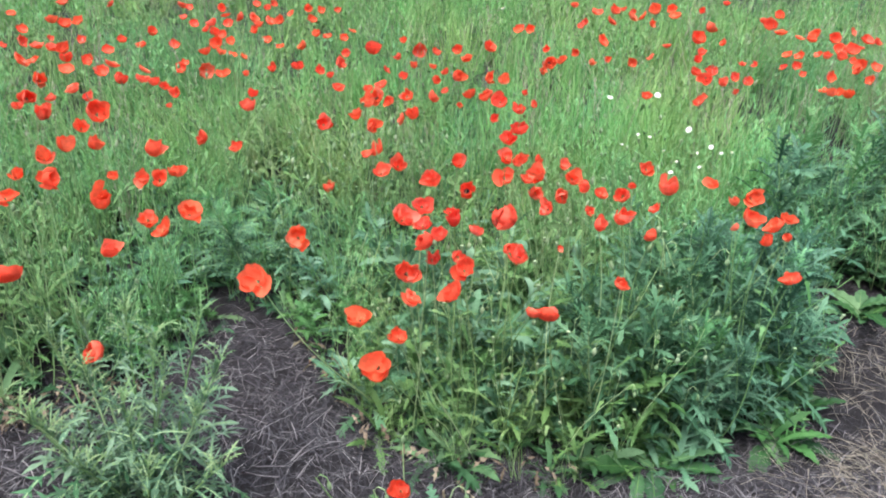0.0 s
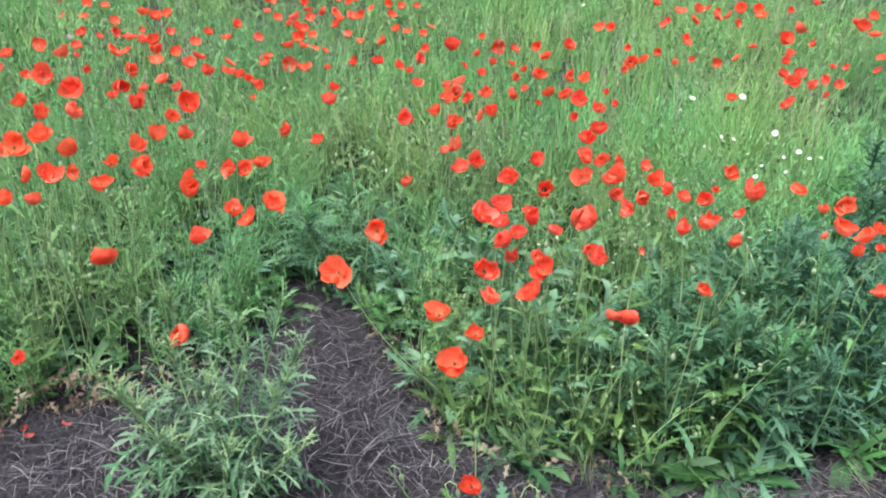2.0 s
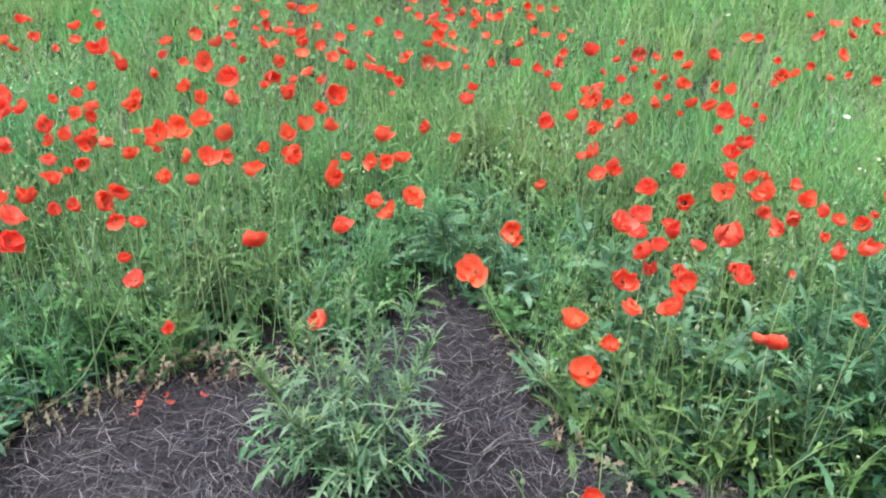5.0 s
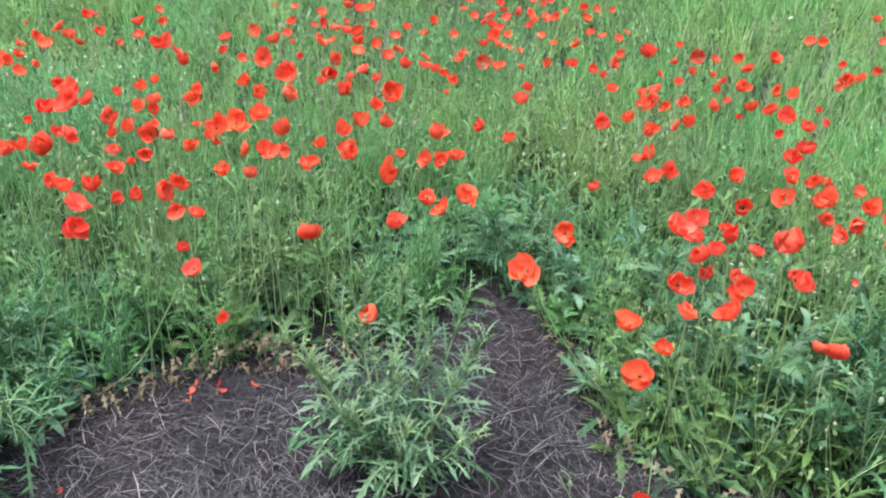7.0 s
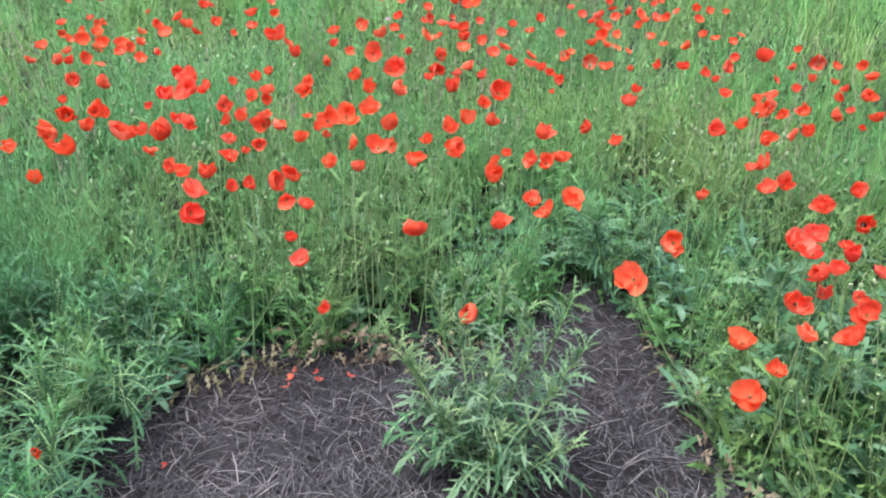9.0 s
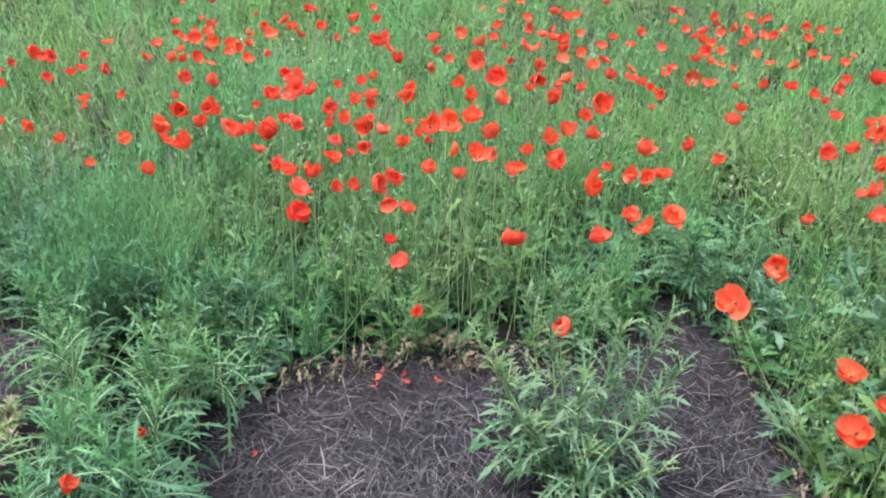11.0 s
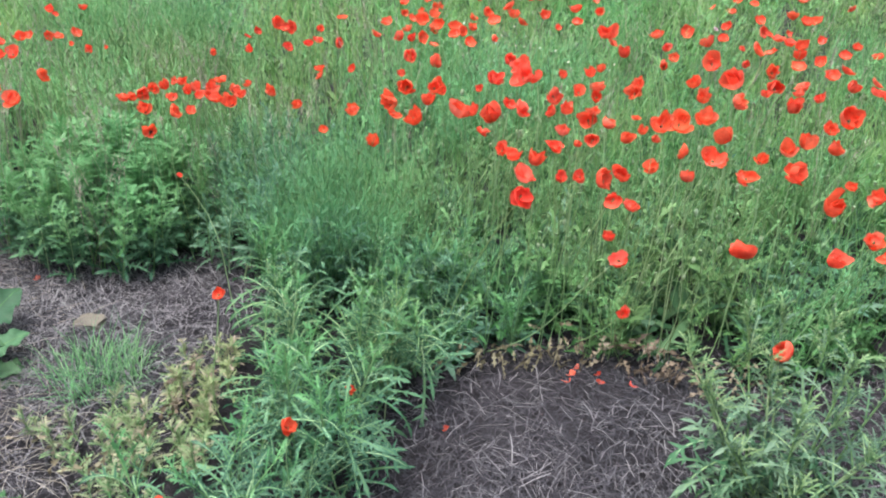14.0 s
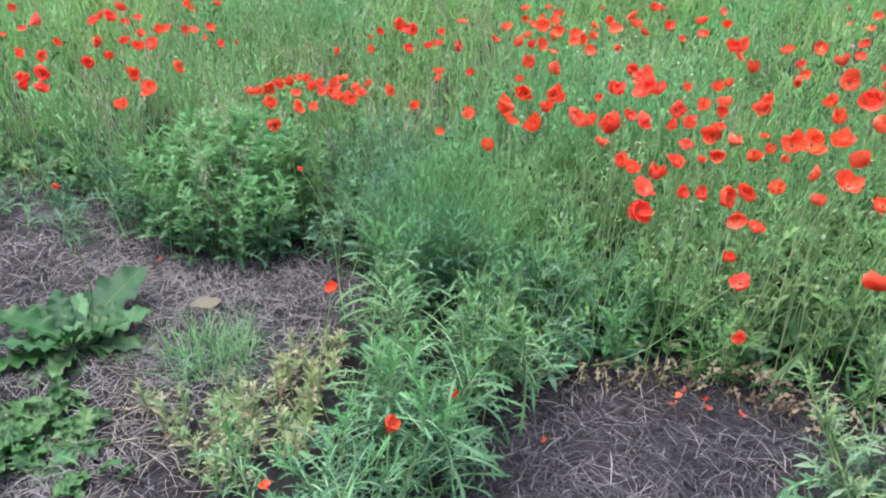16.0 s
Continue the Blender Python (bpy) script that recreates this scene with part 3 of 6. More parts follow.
def meadow():
    rng = np.random.default_rng(11)
    near = [poppy_green(s, 0.46, 4, 8, 7, 1.1) for s in range(8)]
    mid = [poppy_green(20 + s, 0.47, 5, 4, 5, 1.0) for s in range(6)]
    far = [poppy_green(40 + s, 0.46, 4, 3, 3, 1.1) for s in range(5)]
    pieces = []
    for tmpl, dens, r0, r1 in ((near, 68, 0.9, 2.7), (mid, 33, 2.7, 4.4), (far, 14, 4.4, 9.4)):
        x, y = sow(rng, dens, r0, r1)
        d = margin(BED, x, y)
        keep = ~strip_clump(x, y) & (rng.random(len(x)) > 0.92 * np.minimum(lush(x, y), 1)) & (rng.random(len(x)) < (0.5 + blotch(x, y, 1.5, 5)) * np.where((x < -3.0) & (y < 2.6), 0.5, 1.0))
        x, y, d = x[keep], y[keep], d[keep]
        size = (0.64 + 0.36 * np.clip(d / 0.4, 0, 1)) * rng.uniform(0.78, 1.2, len(x)) * (0.82 + 0.36 * blotch(x, y, 3.1, 17))
        pieces.append(scatter(tmpl, x, y, size, rng))
    x, y = sow(rng, 46, 0.9, 3.2)
    d = margin(BED, x, y)
    keep = (d < 0.42) & ~strip_clump(x, y)
    pieces.append(scatter([rosette(60 + s, 8, 0.14, 0.07, mat=(0, 4, 3)[s % 3], lobes=5) for s in range(6)], x[keep], y[keep], rng.uniform(0.75, 1.4, keep.sum()), rng))
    # Leafy grey-green shoots crowd the rim of the bed.
    x, y = sow(rng, 74, 0.9, 3.0)
    d = margin(BED, x, y)
    keep = (d < 0.5) & (d > 0.1) & ~strip_clump(x, y) & (rng.random(len(x)) < 1.0 - 1.4 * d)
    x, y, d = x[keep], y[keep], d[keep]
    for part_of, tints in ((x > -0.8, (4, 4, 0)), (x <= -0.8, (3, 3, 0))):
        rim = []
        for k in range(6):
            v, f, m = shoot(70 + k, 0.24, 12, 0.14, 0.07, 6, 0.15, 0.85, None, 1.1, 0.4)
            rim.append((v, f, np.where(m == 1, 1, np.where(m == 2, tints[k % 2], tints[k % 3]))))
        pieces.append(scatter(rim, x[part_of], y[part_of], (0.65 + 0.9 * d[part_of]) * rng.uniform(0.75, 1.3, part_of.sum()), rng, 0.3))
    # Broad grey-green poppy leaves fill the front of the second bed.
    x, y = sow(rng, 46, 0.9, 2.9, -28, 40)
    d = margin(BED, x, y)
    keep = (x > -0.6) & (d > 0.06) & (rng.random(len(x)) > 0.8 * np.minimum(lush(x, y), 1)) & (rng.random(len(x)) < 1.15 - 0.8 * d)
    broad = []
    for k in range(6):
        v, f, m = shoot(185 + k, 0.3, 15, 0.13, 0.085, 4, 0.3, 0.85, None, 1.0, 0.4, 0.8)
        broad.append((v, f, np.where(m == 1, 1, 4 if k % 3 else 0)))
    pieces.append(scatter(broad, x[keep], y[keep], (0.6 + 0.6 * np.clip(d[keep] / 0.4, 0, 1)) * rng.uniform(0.8, 1.2, keep.sum()), rng, 0.3))
    # Upright leafy stems of plants not yet in flower.
    x, y = sow(rng, 15, 0.9, 4.0)
    keep = ~strip_clump(x, y) & (margin(BED, x, y) > 0.08)
    x, y = x[keep], y[keep]
    young = []
    for k in range(6):
        v, f, m = shoot(85 + k, 0.36, 20, 0.085, 0.036, 3, 0.26, 0.75, None, 0.6, 0.5, 0.8)
        young.append((v, f, np.where(m == 1, 1, (0, 4, 0, 3, 4, 0)[k])))
    pieces.append(scatter(young, x, y, (0.7 + 0.3 * np.clip(margin(BED, x, y) / 0.4, 0, 1)) * rng.uniform(0.75, 1.2, len(x)), rng, 0.2))
    # Low leaves close the ground beneath the taller plants, their dark colour imitating shade.
    x, y = sow(rng, 72, 1.0, 4.6)
    keep = (margin(BED, x, y) > 0.12) & ~strip_clump(x, y)
    pieces.append(scatter([rosette(90 + k, 6, 0.14, 0.05, 0.6, 3, 3) for k in range(4)], x[keep], y[keep], rng.uniform(0.8, 1.5, keep.sum()), rng))
    x, y = sow(rng, 7, 4.5, 9.0)
    pieces.append(scatter([rosette(95 + k, 7, 0.24, 0.05, 0.6, 3, 0) for k in range(4)], x, y, rng.uniform(0.8, 1.4, len(x)), rng))
    stuff("poppy_greenery", pieces, [LEAF, STEM, BUD, DARK, GREYISH], "dense grey-green poppy leaves, hairy stems and nodding buds", "foliage")

    pieces = []
    for tmpl, dens, r0, r1 in (([grass_tuft(s, 0.42, 18, 4, 0.003) for s in range(5)], 20, 1.8, 3.6), ([grass_tuft(9 + s, 0.44, 16, 3, 0.005) for s in range(4)], 44, 3.6, 6), ([grass_tuft(19 + s, 0.46, 12, 3, 0.008) for s in range(4)], 48, 6, 11)):
        x, y = sow(rng, dens, r0, r1)
        keep = ~strip_clump(x, y) & (rng.random(len(x)) < 1.2 * blotch(x, y, 1.1, 8))
        x, y = x[keep], y[keep]
        d = margin(BED, x, y)
        pieces.append(scatter(tmpl, x, y, (0.5 + 0.45 * np.clip(d / 0.5, 0, 1)) * rng.uniform(0.75, 1.2, len(x)), rng))
    # A lush patch of tall grass with few blooms.
    x, y = rng.normal(0.85, 0.32, 160), rng.normal(3.85, 0.38, 160)
    pieces.append(scatter([grass_tuft(49 + s, 0.5, 18, 4, 0.0055) for s in range(4)], x, y, rng.uniform(0.8, 1.15, 160), rng, 0.2))
    for a0, a1 in ((-135, -100), (40, 78)):
        x, y = sow(rng, 10, 2.0, 9.5, a0, a1)
        if len(x) == 0:
            continue
        pieces.append(scatter([grass_tuft(29 + s, 0.42, 14, 2, 0.012) for s in range(3)], x, y, rng.uniform(0.8, 1.2, len(x)), rng, 0.3))
    stuff("meadow_grass", pieces, [GRASS], "fine green meadow grass growing among the poppies", "grass")

    pieces = []
    x, y = sow(rng, 6, 3.0, 8)
    keep = rng.random(len(x)) < 1.6 * (blotch(x, y, 0.9, 21) - 0.25)
    pieces.append(scatter([flowering_grass(s) for s in range(4)], x[keep], y[keep], rng.uniform(0.8, 1.1, keep.sum()), rng))
    stuff("flowering_grass", pieces, [GRASS, HAY], "thin grass stalks with pale seed heads", "grass")

    pieces = []
    for tmpl, dens, r0, r1 in (([feathery(s, 0.42, 4, 40) for s in range(5)], 28, 2.3, 4), ([feathery(8 + s, 0.46, 3, 26, 0.007, 0.055) for s in range(4)], 13, 4, 10)):
        x, y = sow(rng, dens, r0, r1)
        keep = ~strip_clump(x, y) & (rng.random(len(x)) < 1.9 * (blotch(x, y, 0.8, 31) - 0.28) + np.where((x < -3.0) & (y < 2.8), 0.5, 0.0))
        deep = keep & (blotch(x, y, 0.8, 31) + rng.normal(0, 0.05, len(x)) > 0.66)
        keep = keep & ~deep
        pieces.append(scatter(tmpl, x[keep], y[keep], rng.uniform(0.8, 1.15, keep.sum()), rng))
        pieces.append(scatter([(v, f, np.where(m == 0, 2, m)) for v, f, m in tmpl], x[deep], y[deep], rng.uniform(0.9, 1.2, deep.sum()), rng))
    for cx, cy, spread, count in ((-4.35, 1.25, 0.45, 90), (-3.5, 3.1, 0.35, 70), (1.0, 3.1, 0.4, 60), (2.6, 5.6, 0.7, 80), (-3.4, 2.6, 0.4, 60)):
        x, y = rng.normal(cx, spread, count), rng.normal(cy, spread, count)
        keep = inside(BED, x, y)
        pieces.append(scatter([feathery(30 + s, 0.46, 4, 32, 0.0038, 0.045) for s in range(3)], x[keep], y[keep], rng.uniform(0.85, 1.2, keep.sum()), rng))
    x, y = rng.normal(-2.62, 0.19, 90), rng.normal(1.28, 0.17, 90)
    dark = [(v, f, np.where(m == 0, 2, m)) for v, f, m in (feathery(50 + k, 0.46, 5, 48, 0.0036, 0.042) for k in range(4))]
    pieces.append(scatter(dark, x, y, rng.uniform(0.75, 1.05, 90), rng))
    x, y = rng.normal(-5.1, 0.4, 110), rng.normal(1.6, 0.35, 110)
    pieces.append(scatter(dark, x, y, rng.uniform(0.9, 1.3, 110), rng))
    x, y = rng.normal(-2.1, 0.35, 40), rng.normal(5.3, 0.3, 40)
    pieces.append(scatter(dark, x, y, rng.uniform(0.9, 1.2, 40), rng))
    stuff("mayweed_foliage", pieces, [FERNY, STEM, PLUME], "soft feathery green mayweed foliage in the meadow", "foliage")


meadow()

# ---------------------------------------------------------------- poppies in flower

# Where the blooms are: x, y, height, width of the flower.
NEAR_DRIFT_A = [
    (-3.78, -0.01, 0.62, 0.046), (-2.71, -0.07, 0.58, 0.022), (-3.61, -0.02, 0.64, 0.044), (-4.22, 0.04, 0.61, 0.046), (-3.57, 0.03, 0.63, 0.054), (-3.80, 0.07, 0.62, 0.062),
    (-4.09, 0.11, 0.62, 0.050), (-4.36, 0.22, 0.61, 0.048), (-3.91, 0.27, 0.62, 0.059), (-4.33, 0.38, 0.60, 0.060), (-3.98, 0.36, 0.62, 0.049), (-3.35, 0.27, 0.60, 0.055),
    (-3.65, 0.39, 0.62, 0.061), (-4.28, 0.50, 0.61, 0.053), (-4.03, 0.50, 0.64, 0.061), (-3.46, 0.40, 0.61, 0.062), (-4.07, 0.57, 0.63, 0.057), (-1.34, 0.04, 0.50, 0.018),
    (-3.68, 0.58, 0.62, 0.057), (-4.20, 0.86, 0.61, 0.024), (-4.05, 0.88, 0.61, 0.046), (-4.04, 0.96, 0.61, 0.023), (-3.25, 0.73, 0.62, 0.051), (-3.25, 0.77, 0.61, 0.042),
]
NEAR_DRIFT_B = [
    (-2.77, 0.64, 0.64, 0.040), (-3.09, 0.75, 0.61, 0.040), (-3.23, 0.80, 0.63, 0.046), (-3.36, 0.89, 0.60, 0.044), (-2.46, 0.60, 0.60, 0.018), (-3.30, 0.92, 0.62, 0.048),
    (-3.03, 0.84, 0.60, 0.054), (-3.21, 0.91, 0.60, 0.047), (-1.93, 0.45, 0.49, 0.033), (-3.40, 1.00, 0.60, 0.035), (-3.37, 1.02, 0.60, 0.045), (-3.01, 0.89, 0.60, 0.044),
    (-3.25, 0.99, 0.60, 0.043), (-3.24, 1.02, 0.61, 0.052), (-3.17, 1.00, 0.60, 0.037), (-3.15, 1.03, 0.60, 0.047), (-3.21, 1.07, 0.60, 0.048), (-3.10, 1.04, 0.60, 0.055),
    (-1.44, 0.36, 0.43, 0.040), (-3.32, 1.17, 0.60, 0.045), (-3.80, 1.37, 0.58, 0.034), (-3.11, 1.10, 0.57, 0.056), (-3.26, 1.20, 0.57, 0.049), (-3.13, 1.16, 0.59, 0.047),
]
NEAR_DRIFT_C = [
    (-3.24, 1.25, 0.59, 0.039), (-3.81, 1.56, 0.57, 0.046), (-3.09, 1.27, 0.59, 0.052), (-2.95, 1.30, 0.57, 0.046), (-3.75, 1.75, 0.57, 0.059), (-1.58, 0.61, 0.33, 0.025),
    (-2.64, 1.23, 0.57, 0.034), (-3.81, 1.90, 0.56, 0.048), (-3.24, 1.60, 0.57, 0.037), (-3.38, 1.69, 0.56, 0.049), (-3.83, 1.97, 0.56, 0.049), (-3.72, 2.02, 0.56, 0.054),
    (-2.98, 1.60, 0.48, 0.054), (-3.41, 1.89, 0.52, 0.039), (-2.61, 1.43, 0.49, 0.062), (-2.54, 1.48, 0.61, 0.056), (-2.71, 1.59, 0.59, 0.078), (-2.09, 1.21, 0.77, 0.060),
    (-3.13, 1.97, 0.55, 0.043), (-2.81, 1.75, 0.60, 0.077), (-3.33, 2.19, 0.64, 0.046), (-3.43, 2.26, 0.52, 0.075), (-2.37, 1.50, 0.70, 0.056), (-2.51, 1.65, 0.69, 0.071),
]
NEAR_DRIFT_D = [
    (-2.54, 1.71, 0.66, 0.054), (-3.29, 2.32, 0.51, 0.078), (-2.17, 1.48, 0.72, 0.078), (-2.35, 1.70, 0.63, 0.052), (-2.02, 1.44, 0.70, 0.045), (-2.54, 1.91, 0.63, 0.033),
    (-2.22, 1.68, 0.65, 0.075), (-1.82, 1.33, 0.72, 0.041), (-2.71, 2.15, 0.77, 0.037), (-2.53, 1.99, 0.66, 0.078), (-1.77, 1.33, 0.72, 0.057), (-2.13, 1.67, 0.72, 0.048),
    (-1.55, 1.14, 0.72, 0.061), (-2.58, 2.12, 0.71, 0.062), (-1.98, 1.57, 0.76, 0.054), (-1.64, 1.25, 0.72, 0.070), (-2.15, 1.75, 0.80, 0.076), (-2.39, 1.98, 0.75, 0.078),
    (-1.71, 1.36, 0.72, 0.056), (-2.25, 1.93, 0.75, 0.064), (-2.08, 1.84, 0.73, 0.056), (-1.82, 1.57, 0.68, 0.052), (-2.17, 1.94, 0.63, 0.048), (-1.54, 1.28, 0.74, 0.036),
]
NEAR_DRIFT_E = [
    (-1.70, 1.46, 0.79, 0.048), (-2.25, 2.08, 0.73, 0.041), (-2.10, 1.94, 0.66, 0.050), (-1.62, 1.43, 0.78, 0.030), (-1.50, 1.31, 0.75, 0.039), (-2.16, 2.07, 0.69, 0.058),
    (-1.60, 1.47, 0.79, 0.043), (-2.00, 1.93, 0.82, 0.043), (-1.93, 1.86, 0.68, 0.069), (-1.91, 1.86, 0.72, 0.040), (-1.97, 1.94, 0.74, 0.054), (-1.49, 1.40, 0.72, 0.060),
    (-2.00, 1.99, 0.76, 0.062), (-2.09, 2.10, 0.79, 0.051), (-1.76, 1.74, 0.74, 0.045), (-2.43, 2.55, 0.80, 0.072), (-1.39, 1.32, 0.72, 0.046), (-1.40, 1.34, 0.60, 0.039),
    (-1.44, 1.41, 0.75, 0.049), (-1.27, 1.21, 0.63, 0.055), (-1.70, 1.77, 0.70, 0.051), (-2.38, 2.62, 0.71, 0.055), (-1.36, 1.36, 0.70, 0.043), (-1.94, 2.12, 0.73, 0.054),
]
NEAR_DRIFT_F = [
    (-1.76, 1.90, 0.73, 0.027), (-1.98, 2.19, 0.74, 0.064), (-1.38, 1.44, 0.33, 0.037), (-1.80, 2.00, 0.65, 0.035), (-1.58, 1.75, 0.74, 0.029), (-1.55, 1.73, 0.80, 0.068),
    (-1.64, 1.85, 0.60, 0.062), (-1.86, 2.16, 0.84, 0.038), (-2.17, 2.62, 0.78, 0.040), (-1.56, 1.84, 0.78, 0.072), (-1.48, 1.76, 0.73, 0.049), (-1.64, 2.02, 0.86, 0.057),
    (-1.38, 1.64, 0.71, 0.057), (-1.69, 2.16, 0.77, 0.054), (-1.49, 1.87, 0.81, 0.075), (-1.81, 2.39, 0.83, 0.072), (-1.32, 1.65, 0.78, 0.059), (-1.42, 1.88, 0.69, 0.040),
    (-1.47, 1.96, 0.73, 0.062), (-1.74, 2.44, 0.77, 0.078), (-1.49, 2.04, 0.83, 0.054), (-1.89, 2.73, 0.82, 0.025), (-1.87, 2.74, 0.76, 0.035), (-1.08, 1.45, 0.66, 0.078),
]
NEAR_DRIFT_G = [
    (-1.31, 1.85, 0.68, 0.065), (-1.86, 2.86, 0.87, 0.030), (-1.33, 1.95, 0.71, 0.048), (-1.67, 2.57, 0.72, 0.042), (-1.69, 2.67, 0.72, 0.069), (-2.17, 3.59, 0.53, 0.072),
    (-1.33, 2.11, 0.71, 0.063), (-1.47, 2.39, 0.75, 0.067), (-1.18, 1.85, 0.74, 0.068), (-1.58, 2.64, 0.73, 0.043), (-1.96, 3.49, 0.52, 0.069), (-1.34, 2.26, 0.69, 0.070),
    (-0.93, 1.50, 0.42, 0.074), (-1.76, 3.25, 0.56, 0.053), (-1.28, 2.27, 0.75, 0.049), (-1.27, 2.31, 0.68, 0.056), (-1.08, 1.94, 0.64, 0.070), (-1.27, 2.37, 0.77, 0.077),
    (-0.94, 1.67, 0.62, 0.050), (-1.78, 3.62, 0.54, 0.070), (-1.09, 2.06, 0.67, 0.034), (-1.66, 3.62, 0.55, 0.066), (-1.04, 2.14, 0.63, 0.055), (-0.95, 1.94, 0.59, 0.067),
]
NEAR_DRIFT_H = [
    (-1.60, 3.60, 0.54, 0.065), (-1.08, 2.34, 0.66, 0.078), (-1.54, 3.56, 0.53, 0.047), (-0.99, 2.15, 0.63, 0.057), (-1.45, 3.38, 0.49, 0.034), (-0.88, 1.88, 0.59, 0.058),
    (-1.44, 3.45, 0.53, 0.060), (-0.99, 2.28, 0.61, 0.062), (-0.83, 1.97, 0.60, 0.077), (-1.02, 2.63, 0.60, 0.056), (-1.33, 3.80, 0.54, 0.065), (-0.93, 2.73, 0.54, 0.054),
    (-1.16, 3.66, 0.58, 0.035), (-1.04, 3.28, 0.53, 0.061), (-1.03, 3.33, 0.58, 0.056), (-1.06, 3.78, 0.58, 0.047), (-0.54, 1.64, 0.57, 0.077), (-0.96, 3.86, 0.58, 0.054),
    (-0.52, 2.01, 0.52, 0.070), (-0.85, 3.91, 0.55, 0.051), (-0.79, 3.87, 0.53, 0.036), (-0.58, 2.74, 0.38, 0.052), (-0.54, 2.53, 0.71, 0.060), (-0.68, 3.51, 0.57, 0.052),
]
NEAR_DRIFT_I = [
    (-0.55, 3.26, 0.52, 0.064), (-0.54, 3.55, 0.56, 0.063), (-0.48, 3.11, 0.62, 0.051), (-0.43, 2.78, 0.51, 0.042), (-0.51, 3.74, 0.53, 0.058), (-0.47, 3.33, 0.58, 0.072),
    (-0.39, 2.68, 0.66, 0.053), (-0.40, 2.82, 0.52, 0.076), (-0.35, 2.61, 0.51, 0.065), (-0.39, 3.15, 0.62, 0.045), (-0.43, 4.00, 0.51, 0.049), (-0.23, 1.42, 0.61, 0.061),
    (-0.34, 3.18, 0.54, 0.050), (-0.30, 2.73, 0.49, 0.059), (-0.33, 3.31, 0.60, 0.066), (-0.36, 3.90, 0.59, 0.042), (-0.19, 1.42, 0.48, 0.076), (-0.29, 3.18, 0.56, 0.062),
    (-0.19, 1.97, 0.62, 0.076), (-0.26, 3.86, 0.60, 0.035), (-0.20, 3.16, 0.64, 0.068), (-0.15, 1.50, 0.51, 0.045), (-0.22, 3.59, 0.60, 0.044), (-0.16, 2.20, 0.56, 0.062),
]
NEAR_DRIFT_J = [
    (-0.15, 1.67, 0.60, 0.071), (-0.16, 2.55, 0.51, 0.064), (-0.15, 2.12, 0.53, 0.055), (-0.16, 3.26, 0.64, 0.035), (-0.11, 1.84, 0.61, 0.051), (-0.12, 3.51, 0.64, 0.062),
    (-0.11, 1.42, 0.67, 0.044), (-0.10, 3.47, 0.52, 0.032), (-0.10, 1.87, 0.54, 0.042), (-0.07, 2.70, 0.53, 0.065), (-0.06, 3.51, 0.56, 0.060), (-0.08, 1.86, 0.62, 0.047),
    (-0.07, 2.23, 0.53, 0.041), (-0.05, 2.07, 0.57, 0.054), (-0.03, 2.54, 0.48, 0.062), (0.02, 3.44, 0.58, 0.069), (0.03, 3.58, 0.62, 0.052), (-0.02, 1.75, 0.61, 0.042),
    (-0.02, 1.52, 0.63, 0.053), (0.06, 3.13, 0.57, 0.047), (0.10, 3.61, 0.61, 0.069), (0.08, 3.15, 0.64, 0.078), (0.02, 1.94, 0.60, 0.048), (0.00, 1.66, 0.62, 0.062),
]
NEAR_DRIFT_K = [
    (0.12, 3.02, 0.52, 0.064), (0.11, 2.73, 0.46, 0.066), (0.11, 2.61, 0.59, 0.062), (0.16, 3.16, 0.60, 0.059), (0.08, 2.08, 0.58, 0.061), (0.17, 3.11, 0.53, 0.078),
    (0.18, 3.10, 0.69, 0.029), (0.29, 3.85, 0.60, 0.041), (0.23, 3.25, 0.60, 0.035), (0.14, 2.20, 0.72, 0.046), (0.12, 2.00, 0.62, 0.075), (0.33, 4.02, 0.60, 0.067),
    (0.11, 1.80, 0.62, 0.037), (0.17, 2.21, 0.66, 0.043), (0.23, 2.66, 0.56, 0.042), (0.39, 4.03, 0.61, 0.055), (0.20, 2.23, 0.61, 0.062), (0.21, 2.36, 0.62, 0.075),
    (0.14, 1.77, 0.61, 0.051), (0.22, 2.01, 0.65, 0.054), (0.32, 2.59, 0.57, 0.050), (0.55, 4.01, 0.61, 0.036), (0.28, 2.18, 0.62, 0.047), (0.17, 1.48, 0.61, 0.041),
]
NEAR_DRIFT_L = [
    (0.33, 2.39, 0.60, 0.065), (0.63, 4.05, 0.62, 0.031), (0.25, 1.79, 0.63, 0.018), (0.21, 1.49, 0.60, 0.052), (0.33, 2.03, 0.72, 0.049), (0.36, 2.10, 0.61, 0.038),
    (0.41, 2.21, 0.62, 0.047), (0.37, 1.95, 0.63, 0.049), (0.76, 3.53, 0.58, 0.049), (0.47, 2.21, 0.62, 0.055), (0.52, 2.32, 0.61, 0.027), (0.41, 1.83, 0.71, 0.050),
    (0.59, 2.48, 0.61, 0.057), (0.40, 1.66, 0.60, 0.044), (0.55, 2.09, 0.63, 0.039), (0.63, 2.30, 0.61, 0.057), (0.51, 1.89, 0.63, 0.042), (1.11, 3.92, 0.58, 0.067),
    (0.98, 3.47, 0.58, 0.055), (1.02, 3.55, 0.58, 0.039), (1.17, 3.84, 0.58, 0.048), (1.19, 3.65, 0.58, 0.035), (1.30, 3.86, 0.58, 0.049), (0.78, 2.34, 0.62, 0.050),
]
